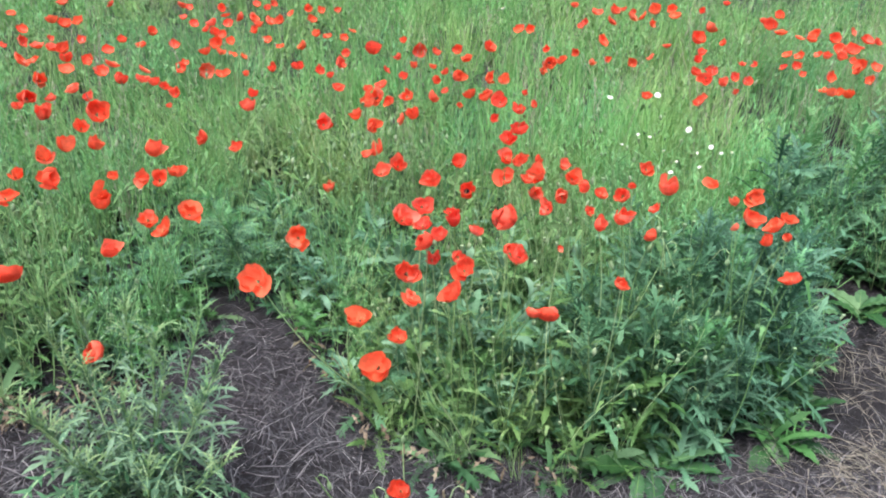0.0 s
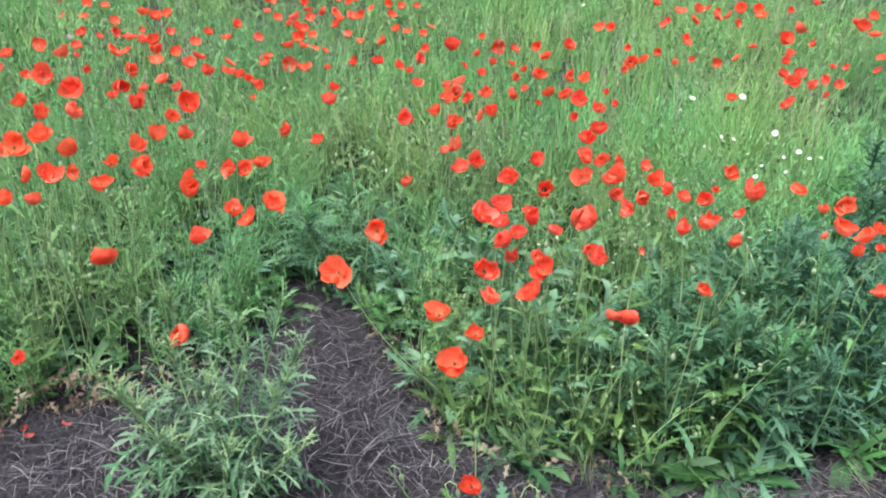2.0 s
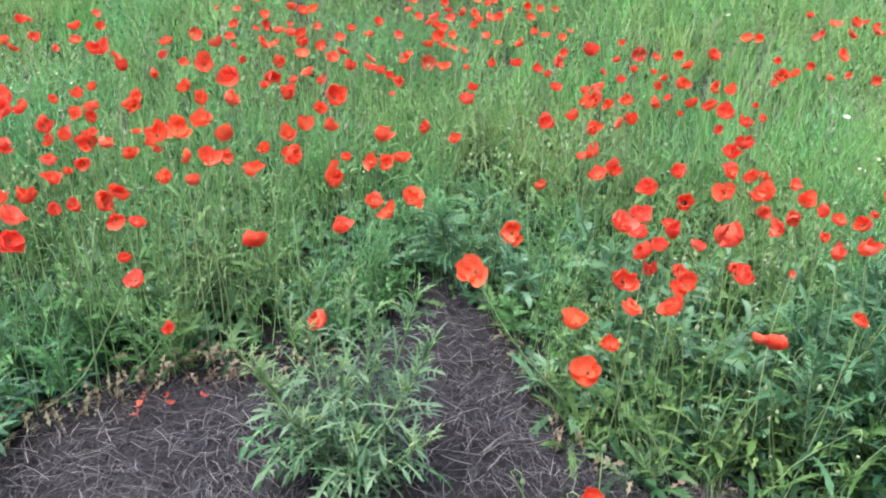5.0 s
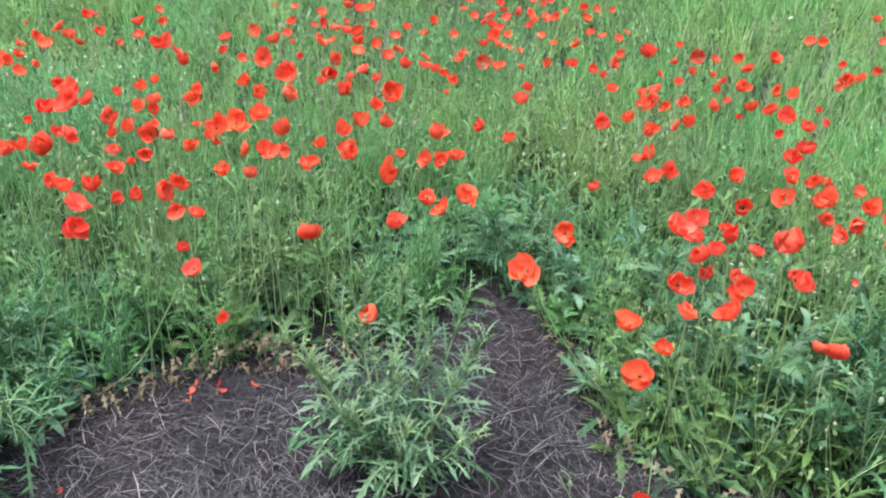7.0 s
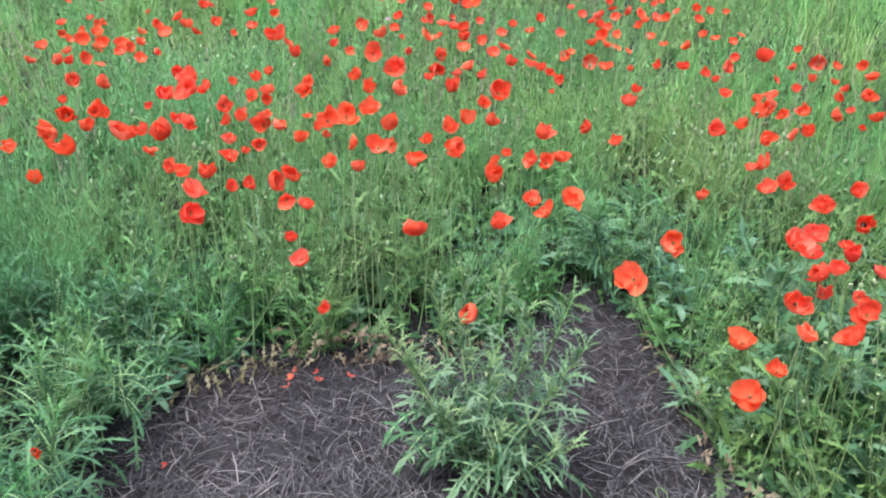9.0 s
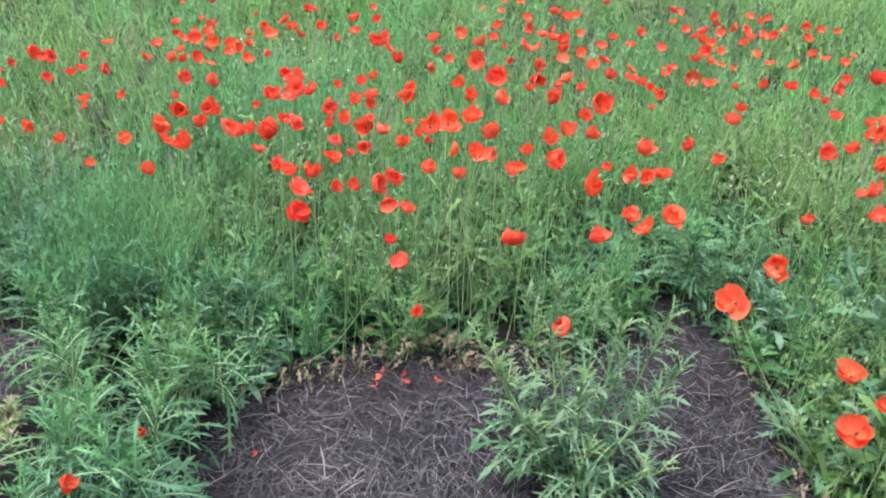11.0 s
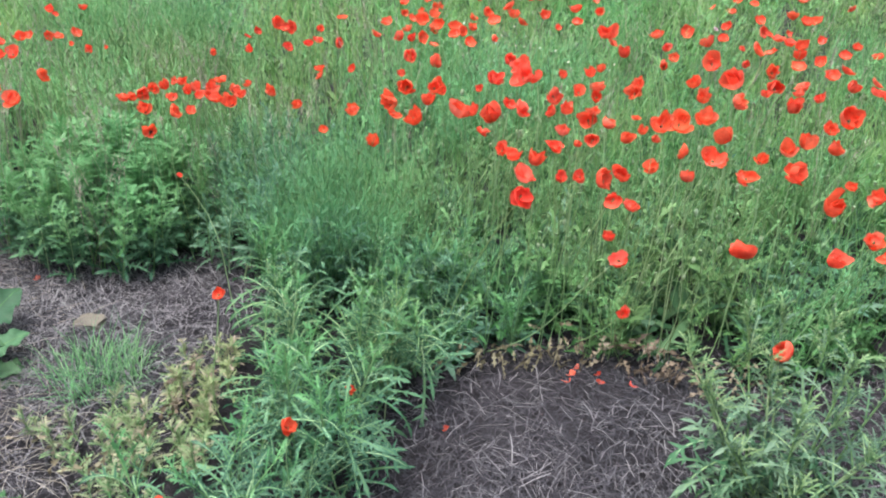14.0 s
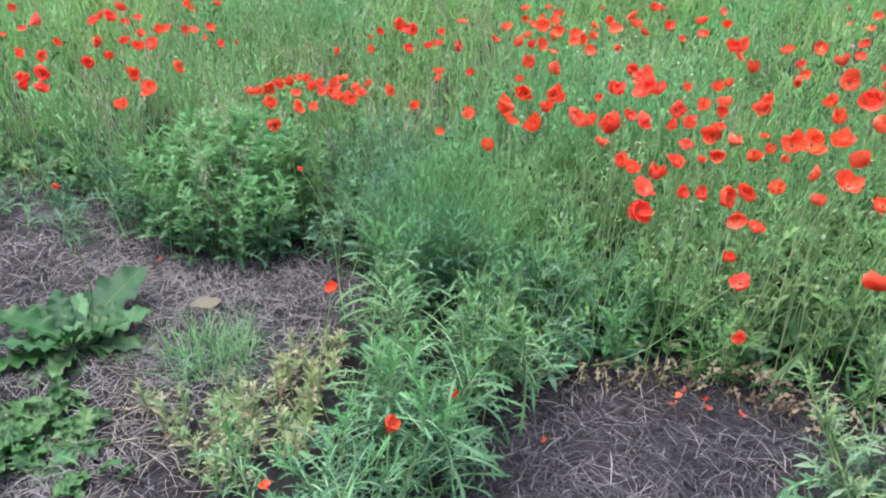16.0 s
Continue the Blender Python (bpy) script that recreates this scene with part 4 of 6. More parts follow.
NEAR_DRIFT_M = [
    (0.81, 2.19, 0.62, 0.034), (0.77, 2.00, 0.62, 0.024), (0.87, 2.21, 0.63, 0.064), (0.81, 2.00, 0.65, 0.066), (0.85, 1.96, 0.60, 0.042), (0.89, 2.03, 0.62, 0.057),
    (1.65, 3.71, 0.58, 0.061), (0.96, 2.13, 0.60, 0.049), (1.69, 3.72, 0.58, 0.043), (0.92, 1.99, 0.60, 0.028), (1.72, 3.68, 0.58, 0.055), (0.85, 1.74, 0.60, 0.051),
]
FAR_DRIFT_A = [
    (-4.79, 0.03, 0.58, 0.033), (-5.40, 0.15, 0.58, 0.044), (-4.89, 0.13, 0.58, 0.047), (-4.99, 0.22, 0.58, 0.062), (-4.87, 0.47, 0.59, 0.060), (-5.02, 0.53, 0.58, 0.062),
    (-4.90, 0.56, 0.59, 0.061), (-5.19, 0.68, 0.58, 0.058), (-4.76, 0.61, 0.60, 0.040), (-4.39, 0.60, 0.61, 0.037), (-4.87, 0.70, 0.59, 0.041), (-4.43, 0.70, 0.61, 0.049),
    (-4.49, 0.75, 0.61, 0.038), (-4.36, 0.81, 0.62, 0.043), (-5.15, 1.05, 0.58, 0.044), (-4.39, 0.86, 0.61, 0.043), (-5.05, 1.05, 0.58, 0.036), (-4.41, 0.95, 0.61, 0.050),
    (-5.12, 1.22, 0.58, 0.044), (-4.09, 1.71, 0.57, 0.037), (-4.10, 1.77, 0.58, 0.038), (-4.21, 1.94, 0.58, 0.065), (-4.11, 1.94, 0.58, 0.051), (-4.11, 1.99, 0.57, 0.065),
]
FAR_DRIFT_B = [
    (-4.01, 2.10, 0.57, 0.039), (-4.17, 2.35, 0.58, 0.068), (-3.79, 2.31, 0.56, 0.051), (-3.92, 2.48, 0.58, 0.060), (-3.69, 2.40, 0.55, 0.057), (-4.32, 2.92, 0.58, 0.052),
    (-4.05, 2.71, 0.58, 0.042), (-3.79, 2.53, 0.56, 0.046), (-3.71, 2.50, 0.64, 0.045), (-4.87, 3.41, 0.58, 0.043), (-3.66, 2.53, 0.54, 0.062), (-4.08, 2.86, 0.58, 0.043),
    (-3.80, 2.65, 0.59, 0.070), (-4.51, 3.27, 0.53, 0.052), (-3.62, 2.58, 0.51, 0.052), (-3.81, 2.73, 0.53, 0.064), (-3.99, 2.89, 0.56, 0.057), (-4.10, 2.99, 0.58, 0.052),
    (-3.87, 2.82, 0.53, 0.069), (-4.12, 3.05, 0.58, 0.037), (-4.72, 3.55, 0.58, 0.051), (-3.50, 2.62, 0.58, 0.060), (-3.73, 2.83, 0.54, 0.078), (-3.58, 2.74, 0.56, 0.056),
]
FAR_DRIFT_C = [
    (-3.49, 2.73, 0.52, 0.058), (-3.59, 2.83, 0.57, 0.050), (-3.82, 3.05, 0.56, 0.050), (-4.16, 3.42, 0.58, 0.031), (-3.87, 3.21, 0.56, 0.058), (-3.77, 3.18, 0.54, 0.075),
    (-3.66, 3.19, 0.64, 0.071), (-3.93, 3.51, 0.50, 0.065), (-3.70, 3.35, 0.52, 0.054), (-4.15, 3.88, 0.54, 0.053), (-4.14, 3.95, 0.54, 0.054), (-3.36, 3.17, 0.64, 0.057),
    (-3.46, 3.41, 0.53, 0.035), (-3.34, 3.44, 0.58, 0.063), (-3.78, 3.94, 0.52, 0.075), (-3.92, 4.31, 0.53, 0.059), (-3.50, 3.84, 0.56, 0.054), (-2.90, 3.22, 0.58, 0.058),
    (-3.08, 3.88, 0.50, 0.078), (-2.65, 3.43, 0.52, 0.055), (-2.99, 4.05, 0.52, 0.078), (-2.75, 3.91, 0.51, 0.070), (-3.49, 5.07, 0.58, 0.045), (-3.19, 4.61, 0.58, 0.041),
]
FAR_DRIFT_D = [
    (-2.67, 3.92, 0.56, 0.063), (-2.96, 4.44, 0.51, 0.059), (-3.14, 4.77, 0.54, 0.059), (-3.22, 4.97, 0.58, 0.060), (-3.10, 4.98, 0.58, 0.060), (-2.43, 3.88, 0.55, 0.078),
    (-2.93, 4.79, 0.52, 0.066), (-2.56, 4.15, 0.59, 0.061), (-2.31, 3.79, 0.58, 0.060), (-2.35, 3.93, 0.62, 0.061), (-2.34, 4.05, 0.58, 0.060), (-2.48, 4.31, 0.58, 0.037),
    (-2.68, 4.71, 0.59, 0.069), (-2.22, 3.94, 0.60, 0.064), (-2.96, 5.39, 0.58, 0.072), (-2.27, 4.05, 0.52, 0.062), (-2.16, 3.83, 0.53, 0.072), (-2.46, 4.44, 0.63, 0.072),
    (-2.58, 4.83, 0.57, 0.064), (-2.20, 4.11, 0.62, 0.044), (-2.14, 4.02, 0.53, 0.061), (-1.99, 3.86, 0.51, 0.068), (-2.04, 4.07, 0.58, 0.055), (-1.90, 3.80, 0.57, 0.069),
]
FAR_DRIFT_E = [
    (-2.63, 5.41, 0.58, 0.053), (-2.19, 4.57, 0.52, 0.049), (-2.01, 4.42, 0.53, 0.058), (-1.81, 3.98, 0.50, 0.062), (-2.14, 4.89, 0.50, 0.059), (-1.86, 4.54, 0.51, 0.058),
    (-1.63, 4.04, 0.50, 0.056), (-2.14, 5.45, 0.58, 0.060), (-2.01, 5.12, 0.56, 0.045), (-1.54, 3.87, 0.58, 0.038), (-2.06, 5.38, 0.58, 0.051), (-1.76, 4.64, 0.62, 0.052),
    (-1.74, 4.77, 0.56, 0.049), (-1.46, 3.96, 0.61, 0.054), (-1.45, 3.92, 0.52, 0.078), (-1.67, 4.70, 0.61, 0.059), (-1.70, 4.80, 0.53, 0.056), (-1.52, 4.32, 0.57, 0.068),
    (-1.76, 5.14, 0.62, 0.052), (-1.58, 4.59, 0.57, 0.051), (-1.40, 4.02, 0.60, 0.041), (-1.70, 5.04, 0.60, 0.056), (-1.55, 4.63, 0.63, 0.054), (-1.43, 4.28, 0.60, 0.044),
]
FAR_DRIFT_F = [
    (-1.38, 4.16, 0.56, 0.043), (-1.51, 4.76, 0.64, 0.055), (-1.28, 4.04, 0.58, 0.038), (-1.50, 4.99, 0.59, 0.063), (-1.49, 4.96, 0.52, 0.050), (-1.65, 5.59, 0.58, 0.051),
    (-1.43, 4.85, 0.58, 0.048), (-1.53, 5.43, 0.58, 0.042), (-1.36, 4.77, 0.51, 0.052), (-1.38, 4.91, 0.59, 0.060), (-1.53, 5.61, 0.58, 0.043), (-1.33, 4.99, 0.58, 0.057),
    (-1.23, 4.57, 0.52, 0.046), (-1.40, 5.54, 0.53, 0.059), (-1.10, 4.61, 0.51, 0.060), (-1.25, 5.45, 0.58, 0.049), (-1.19, 5.28, 0.54, 0.057), (-1.05, 4.78, 0.55, 0.051),
    (-1.15, 5.41, 0.58, 0.049), (-0.96, 4.66, 0.57, 0.050), (-1.12, 5.83, 0.51, 0.048), (-0.78, 4.08, 0.54, 0.057), (-0.85, 4.62, 0.57, 0.049), (-0.77, 4.23, 0.57, 0.045),
]
FAR_DRIFT_G = [
    (-0.88, 5.09, 0.52, 0.049), (-0.65, 4.44, 0.53, 0.078), (-0.54, 4.22, 0.49, 0.048), (-0.48, 4.21, 0.56, 0.038), (-0.53, 4.91, 0.50, 0.040), (-0.38, 4.49, 0.53, 0.078),
    (-0.29, 4.50, 0.53, 0.051), (-0.22, 4.24, 0.48, 0.042), (-0.17, 4.60, 0.52, 0.055), (-0.11, 4.52, 0.49, 0.061), (0.01, 4.59, 0.54, 0.069), (0.19, 4.99, 0.58, 0.067),
    (0.26, 4.97, 0.58, 0.052), (0.33, 4.30, 0.61, 0.032), (0.61, 5.90, 0.58, 0.052), (0.59, 5.18, 0.58, 0.038), (0.48, 4.18, 0.62, 0.038), (0.63, 5.27, 0.58, 0.039),
    (0.75, 5.66, 0.58, 0.078), (0.64, 4.38, 0.65, 0.065), (0.87, 5.72, 0.58, 0.068), (0.81, 5.34, 0.58, 0.071), (0.95, 5.83, 0.58, 0.043), (1.00, 5.70, 0.58, 0.042),
]
FAR_DRIFT_H = [
    (0.97, 5.52, 0.58, 0.074), (1.05, 5.58, 0.58, 0.067), (0.76, 4.04, 0.61, 0.043), (1.17, 5.77, 0.58, 0.078), (1.07, 5.30, 0.58, 0.048), (0.87, 4.17, 0.62, 0.044),
    (1.29, 5.84, 0.58, 0.061), (1.28, 5.62, 0.58, 0.076), (1.03, 4.56, 0.60, 0.048), (1.51, 5.83, 0.58, 0.044), (1.25, 4.81, 0.58, 0.073), (1.14, 4.26, 0.59, 0.039),
    (1.07, 3.98, 0.59, 0.049), (1.20, 4.44, 0.59, 0.041), (1.41, 5.17, 0.58, 0.078), (1.77, 6.21, 0.58, 0.047), (1.16, 4.01, 0.59, 0.056), (1.40, 4.77, 0.58, 0.044),
    (1.26, 3.94, 0.58, 0.043), (1.38, 4.26, 0.58, 0.033), (1.85, 5.51, 0.58, 0.060), (1.44, 4.25, 0.58, 0.033), (1.83, 5.32, 0.58, 0.074), (2.02, 5.75, 0.58, 0.062),
]
FAR_DRIFT_I = [
    (1.85, 5.14, 0.58, 0.078), (1.58, 4.22, 0.58, 0.040), (1.70, 4.53, 0.58, 0.050), (1.93, 5.03, 0.58, 0.055), (1.76, 4.50, 0.58, 0.050), (1.66, 4.24, 0.58, 0.047),
    (1.98, 4.96, 0.58, 0.055), (2.05, 5.10, 0.58, 0.073), (1.64, 4.08, 0.58, 0.033), (1.88, 4.56, 0.58, 0.044), (2.12, 4.98, 0.58, 0.063), (1.91, 4.50, 0.58, 0.043),
    (1.64, 3.77, 0.58, 0.055), (1.76, 4.02, 0.58, 0.052), (2.05, 4.69, 0.58, 0.078), (1.98, 4.48, 0.58, 0.051), (2.35, 5.26, 0.58, 0.059), (2.11, 4.67, 0.58, 0.075),
    (2.19, 4.77, 0.58, 0.054), (2.02, 4.41, 0.58, 0.043), (2.32, 4.98, 0.58, 0.072), (1.95, 4.17, 0.58, 0.048), (2.01, 4.28, 0.58, 0.070), (2.37, 4.94, 0.58, 0.048),
]
FAR_DRIFT_J = [
    (1.94, 3.98, 0.58, 0.046), (2.10, 4.29, 0.58, 0.056),
]
NEAR = [NEAR_DRIFT_A, NEAR_DRIFT_B, NEAR_DRIFT_C, NEAR_DRIFT_D, NEAR_DRIFT_E, NEAR_DRIFT_F, NEAR_DRIFT_G, NEAR_DRIFT_H, NEAR_DRIFT_I, NEAR_DRIFT_J, NEAR_DRIFT_K, NEAR_DRIFT_L, NEAR_DRIFT_M]
FAR = [FAR_DRIFT_A, FAR_DRIFT_B, FAR_DRIFT_C, FAR_DRIFT_D, FAR_DRIFT_E, FAR_DRIFT_F, FAR_DRIFT_G, FAR_DRIFT_H, FAR_DRIFT_I, FAR_DRIFT_J]

PETAL_MATS = [PETAL, BLACK]


def petal_mesh(seed, cup, inner):
    """One broad shell-like petal of a bowl-shaped flower, its base at the origin; cup runs from open to closed."""
    rng = np.random.default_rng(seed)
    nu, nr = 15, 7
    u, r = np.meshgrid(np.linspace(-1, 1, nu), np.linspace(0.05, 1, nr))
    wide = (0.047 - 0.017 * cup) * rng.uniform(0.92, 1.08) * (0.88 if inner else 1.0)
    tall = (0.018 + 0.027 * cup) * rng.uniform(0.8, 1.2) * (0.9 if inner else 1.0)
    spread = radians(84 if inner else 108)
    g = rng.uniform(0, 6.28, 7)
    phi = u * spread + 0.1 * r * np.sin(2.4 * u + g[6])
    edge = 1 - 0.13 * u ** 6 - 0.05 * u ** 2 + 0.10 * np.sin(1.9 * u + g[0]) * r + 0.05 * np.sin(4.6 * u + g[1]) * r ** 2
    rho = wide * edge * (1 - (1 - r) ** 2.2 - 0.14 * cup * r ** 5)
    z = tall * edge * r ** (1.25 + 0.5 * cup)
    fold = 0.0062 * r ** 2 * np.sin(2.9 * u + g[3]) + 0.0040 * r ** 3 * np.sin(5.7 * u + g[4]) + 0.0022 * r * np.sin(9 * u + g[5]) + 0.0012 * r * np.sin(17 * u + g[1])
    flare = (0.012 - 0.008 * cup) * r ** 4 * (0.35 + np.sin(1.6 * u + g[2]))
    rho, z = rho + fold + flare, z + 0.5 * fold - 0.6 * flare - (0.0 if inner else 0.0015)
    v = np.stack([rho * np.cos(phi), rho * np.sin(phi), z], -1).reshape(-1, 3)
    k = (np.arange(nr - 1)[:, None] * nu + np.arange(nu - 1)[None]).ravel()[:, None]
    f = np.concatenate([k + [0, 1, nu + 1], k + [0, nu + 1, nu]])
    blot = (f.min(1) < nu) & (seed // 10 in (5, 10))
    return mesh_from("petal", (v, f, blot.astype(int)), PETAL_MATS)


def heart_mesh(seed):
    """Seed head, ring of dark stamens and the petals' dark foot."""
    rng, b = np.random.default_rng(seed), Build()
    knob(b, (0, 0, 0.0), (0, 0, 1), 0.011, 0.0075, 7, 0, ((0, 0.5), (0.5, 1.0), (0.9, 1.1), (1.0, 0.9)))
    for a in np.linspace(0, 12.57, 26):
        p = np.array([0, 0, 0.001])
        q = p + rng.uniform(0.005, 0.009) * np.array([np.cos(a), np.sin(a), rng.uniform(0.5, 1.2)])
        tube(b, [p, q], 0.0004, 0.0009, 3, 1)
    return mesh_from("flower_centre", b.arrays(), [DARK, BLACK])


def stem_mesh(seed):
    """A thin hairy stalk one metre long, later drawn to its own height."""
    rng, b = np.random.default_rng(seed), Build()
    t = np.linspace(0, 1, 9)
    a = rng.uniform(0, 6.28, 2)
    p = np.stack([0.035 * np.sin(np.pi * t) * np.cos(a[0]) + 0.012 * np.sin(2 * np.pi * t) * np.cos(a[1]), 0.035 * np.sin(np.pi * t) * np.sin(a[0]) + 0.012 * np.sin(2 * np.pi * t) * np.sin(a[1]), t], 1)
    tube(b, p, 0.0019, 0.0013, 5, 0)
    return mesh_from("stem", b.arrays(), [STEM])


CUPS = (0.45, 0.55, 0.65, 0.75, 0.85, 1.0)
FLOWERS = [[petal_mesh(10 * k + j, c + (0.12 if j > 1 else 0) + 0.13 * math.sin(7 * k + 3 * j), j > 1) for j in range(4)] for k, c in enumerate(CUPS + CUPS)]
HEARTS = [heart_mesh(s) for s in range(3)]
STALKS = [stem_mesh(s) for s in range(6)]


def rooted(rng, x, y):
    """Where the stalk of a bloom at x, y stands: under it, or just inside the planted ground."""
    for r in np.linspace(0.02, 0.6, 16):
        for a in rng.uniform(0, 6.28, 10):
            p, q = np.array([x + r * np.cos(a)]), np.array([y + r * np.sin(a)])
            if inside(BED, p, q)[0] and margin(BED, p, q)[0] > 0.07:
                return float(p[0]), float(q[0])
    return x, y


def poppy(rng, x, y, h, label, width=0.06, tilt=None, face=None, cup=None, foot=None):
    bx, by = foot or rooted(rng, x, y)
    g = float(ground_height(bx, by))
    root = thing("poppy", bx, by, g)
    to = Vector((x - bx, y - by, h - g))
    part("stem", STALKS[rng.integers(6)], root, to.to_track_quat("Z", "Y").to_matrix().to_4x4() @ Matrix.Rotation(rng.uniform(0, 6.28), 4, "Z") @ Matrix.Diagonal((1, 1, to.length, 1)))
    # Most blooms nod towards the open side of the bed.
    tilt = min(max(rng.normal(0.65, 0.3), 0.05), 1.3) if tilt is None else tilt
    face = rng.normal(math.atan2(-0.2 - y, -0.1 - x), 0.75) if face is None else face
    kind = int(rng.integers(len(FLOWERS))) if cup is None else cup
    size = width / (0.099 - 0.034 * (CUPS + CUPS)[kind])
    head = Matrix.Translation(to) @ Matrix.Rotation(face, 4, "Z") @ Matrix.Rotation(tilt, 4, "Y") @ Matrix.Rotation(rng.uniform(0, 6.28), 4, "Z") @ Matrix.Scale(size, 4) @ Matrix.Translation((0, 0, -0.018))
    for j, me in enumerate(FLOWERS[kind]):
        part("petal", me, root, head @ Matrix.Rotation(radians((0, 180, 90, 270)[j] + rng.normal(0, 12)), 4, "Z") @ Matrix.Rotation(rng.normal(0, 0.24), 4, "Y") @ Matrix.Scale(rng.uniform(0.8, 1.14), 4))
    part("flower_centre", HEARTS[rng.integers(3)], root, head @ Matrix.Scale(0.6, 4), "dark stamens round a green seed head")
    return tagged(root, label, "poppy", "poppies in the field")


# Blooms close by, with the way they are held: x, y, tilt, direction faced, cup.
HELD = [
    (-0.55, 1.67, 0.85, -1.7, 1), (-0.93, 1.50, 1.1, -2.6, 3), (-0.19, 1.39, 0.35, -1.2, 1), (-0.20, 1.43, 0.95, -1.5, 6),
    (-0.14, 1.67, 0.75, -1.2, 3), (-0.52, 2.01, 0.8, -1.4, 2), (0.21, 1.5, 0.9, 1.5, 8), (0.39, 1.66, 0.5, -0.5, 3),
    (-1.09, 1.45, 0.75, 1.9, 3), (-0.94, 1.67, 0.5, -0.6, 5), (-0.02, 1.64, 0.9, -1.5, 7), (-1.56, 1.14, 1.1, -0.6, 6), (-1.49, 1.23, 1.15, -0.9, 1), (-1.52, 1.33, 1.0, -0.8, 7),
]


def poppies():
    rng = np.random.default_rng(77)
    for x, y, h, width in (p for drift in NEAR for p in drift):
        held = [k for k in HELD if math.hypot(k[0] - x, k[1] - y) < 0.06]
        tilt, face, cup = held[0][2:] if held else (None, None, None)
        poppy(rng, x, y, h, "orange-red field poppy in full bloom on a thin hairy stem", width, tilt, face, cup)


poppies()


def far_poppies():
    """The blooms farther back, joined."""
    rng = np.random.default_rng(5)
    out = []
    for x, y, h, width in (p for drift in FAR for p in drift):
        b = Build()
        a, t, f = rng.uniform(0, 6.28), abs(rng.normal(0.65, 0.3)), rng.normal(math.atan2(-0.2 - y, -0.1 - x), 1.0)
        m = np.array(Matrix.Rotation(f, 3, "Z") @ Matrix.Rotation(t, 3, "Y"))
        cup = rng.uniform(0.0, 0.9)
        for j in range(4):
            u, r = np.meshgrid(np.linspace(-1, 1, 5), np.linspace(0.06, 1, 4))
            s = rng.uniform(0.9, 1.12) * (1 if j < 2 else 0.9) * width / (0.080 - 0.028 * cup)
            phi = u * 1.6 + a + 1.571 * (0, 2, 1, 3)[j]
            rho, z = s * (0.044 - 0.014 * cup) * (1 - (1 - r) ** 1.9) + 0.005 * r ** 3 * np.sin(5 * u + a + j), s * (0.02 + 0.026 * cup) * r ** 1.5 * (1 - 0.15 * u * u) + 0.004 * r * r * np.sin(6 * u + a)
            v = np.stack([rho * np.cos(phi), rho * np.sin(phi), z - 0.016], -1).reshape(-1, 3) @ m.T + [x, y, h]
            k = (np.arange(3)[:, None] * 5 + np.arange(4)[None]).ravel()[:, None]
            b.add(v, np.concatenate([k + [0, 1, 6], k + [0, 6, 5]]), 0)
        tube(b, [(x, y, 0), (x + 0.02 * np.cos(a), y + 0.02 * np.sin(a), h * 0.5), (x, y, h - 0.01)], 0.002, 0.0014, 3, 1)
        out.append(b.arrays())
    stuff("distant_poppies", out, [PETAL, STEM], "orange-red field poppies scattered through the far meadow", "poppies")


far_poppies()

# ---------------------------------------------------------------- thistles and weeds


def shoot_meshes(name, seeds, mats, **kw):
    """Stem and leaves of several shoots, as separate meshes."""
    made = []
    for s in seeds:
        v, f, m = shoot(s, **kw)
        st, lv = m == 1, m != 1
        made.append((mesh_from("stem", (v, f[st], m[st]), mats), mesh_from(name, (v, f[lv], m[lv]), mats)))
    return made


SHOOTS = shoot_meshes("leaves", range(100, 106), [THISTLE, STEM, FRESH, STEM], h=0.45, leaves=34, leaf=0.17, wide=0.056, lobes=5, rachis=0.15, crown=0.76)
SHOOTS += shoot_meshes("leaves", range(106, 111), [THISTLE, STEM, FRESH, STEM], h=0.43, leaves=32, leaf=0.15, wide=0.046, lobes=5, rachis=0.17, crown=0.78)
BUSHY = shoot_meshes("leaves", range(120, 128), [THISTLE, STEM, THISTLE, GREYISH], h=0.42, leaves=28, leaf=0.20, wide=0.08, lobes=5, rachis=0.14, crown=0.85, arch=0.8)
LOBED = shoot_meshes("leaves", range(160, 166), [THISTLE, STEM, FRESH, GREYISH], h=0.42, leaves=38, leaf=0.18, wide=0.08, lobes=5, rachis=0.16, crown=0.55, arch=0.85)
DENSE = shoot_meshes("leaves", range(170, 176), [THISTLE, STEM, FRESH, GREYISH], h=0.42, leaves=38, leaf=0.15, wide=0.09, lobes=4, rachis=0.15, crown=0.5, arch=0.85, small=0.95, rise=(0.15, 1.0))
DOWNY = shoot_meshes("leaves", range(180, 186), [GREYISH, STEM, GREYISH, STEM], h=0.42, leaves=40, leaf=0.095, wide=0.042, lobes=4, rachis=0.24, crown=0.7, rib=None, arch=0.6)
PALE = shoot_meshes("leaves", range(140, 146), [YELLOWED, STEM, YELLOWED, STEM], h=0.15, leaves=20, leaf=0.07, wide=0.036, lobes=5, rachis=0.16, crown=0.92, rib=None, arch=0.5)


def weed(rng, kinds, name, x, y, size, label, category, group, lean=0.15):
    st, lv = kinds[rng.integers(len(kinds))]
    root = thing(name, x, y, float(ground_height(x, y)))
    root.matrix_basis = root.matrix_basis @ Euler((rng.normal(0, lean), rng.normal(0, lean), rng.uniform(0, 6.28))).to_matrix().to_4x4() @ Matrix.Scale(size, 4)
    part("stem", st, root)
    part("leaves", lv, root)
    return tagged(root, label, category, group)


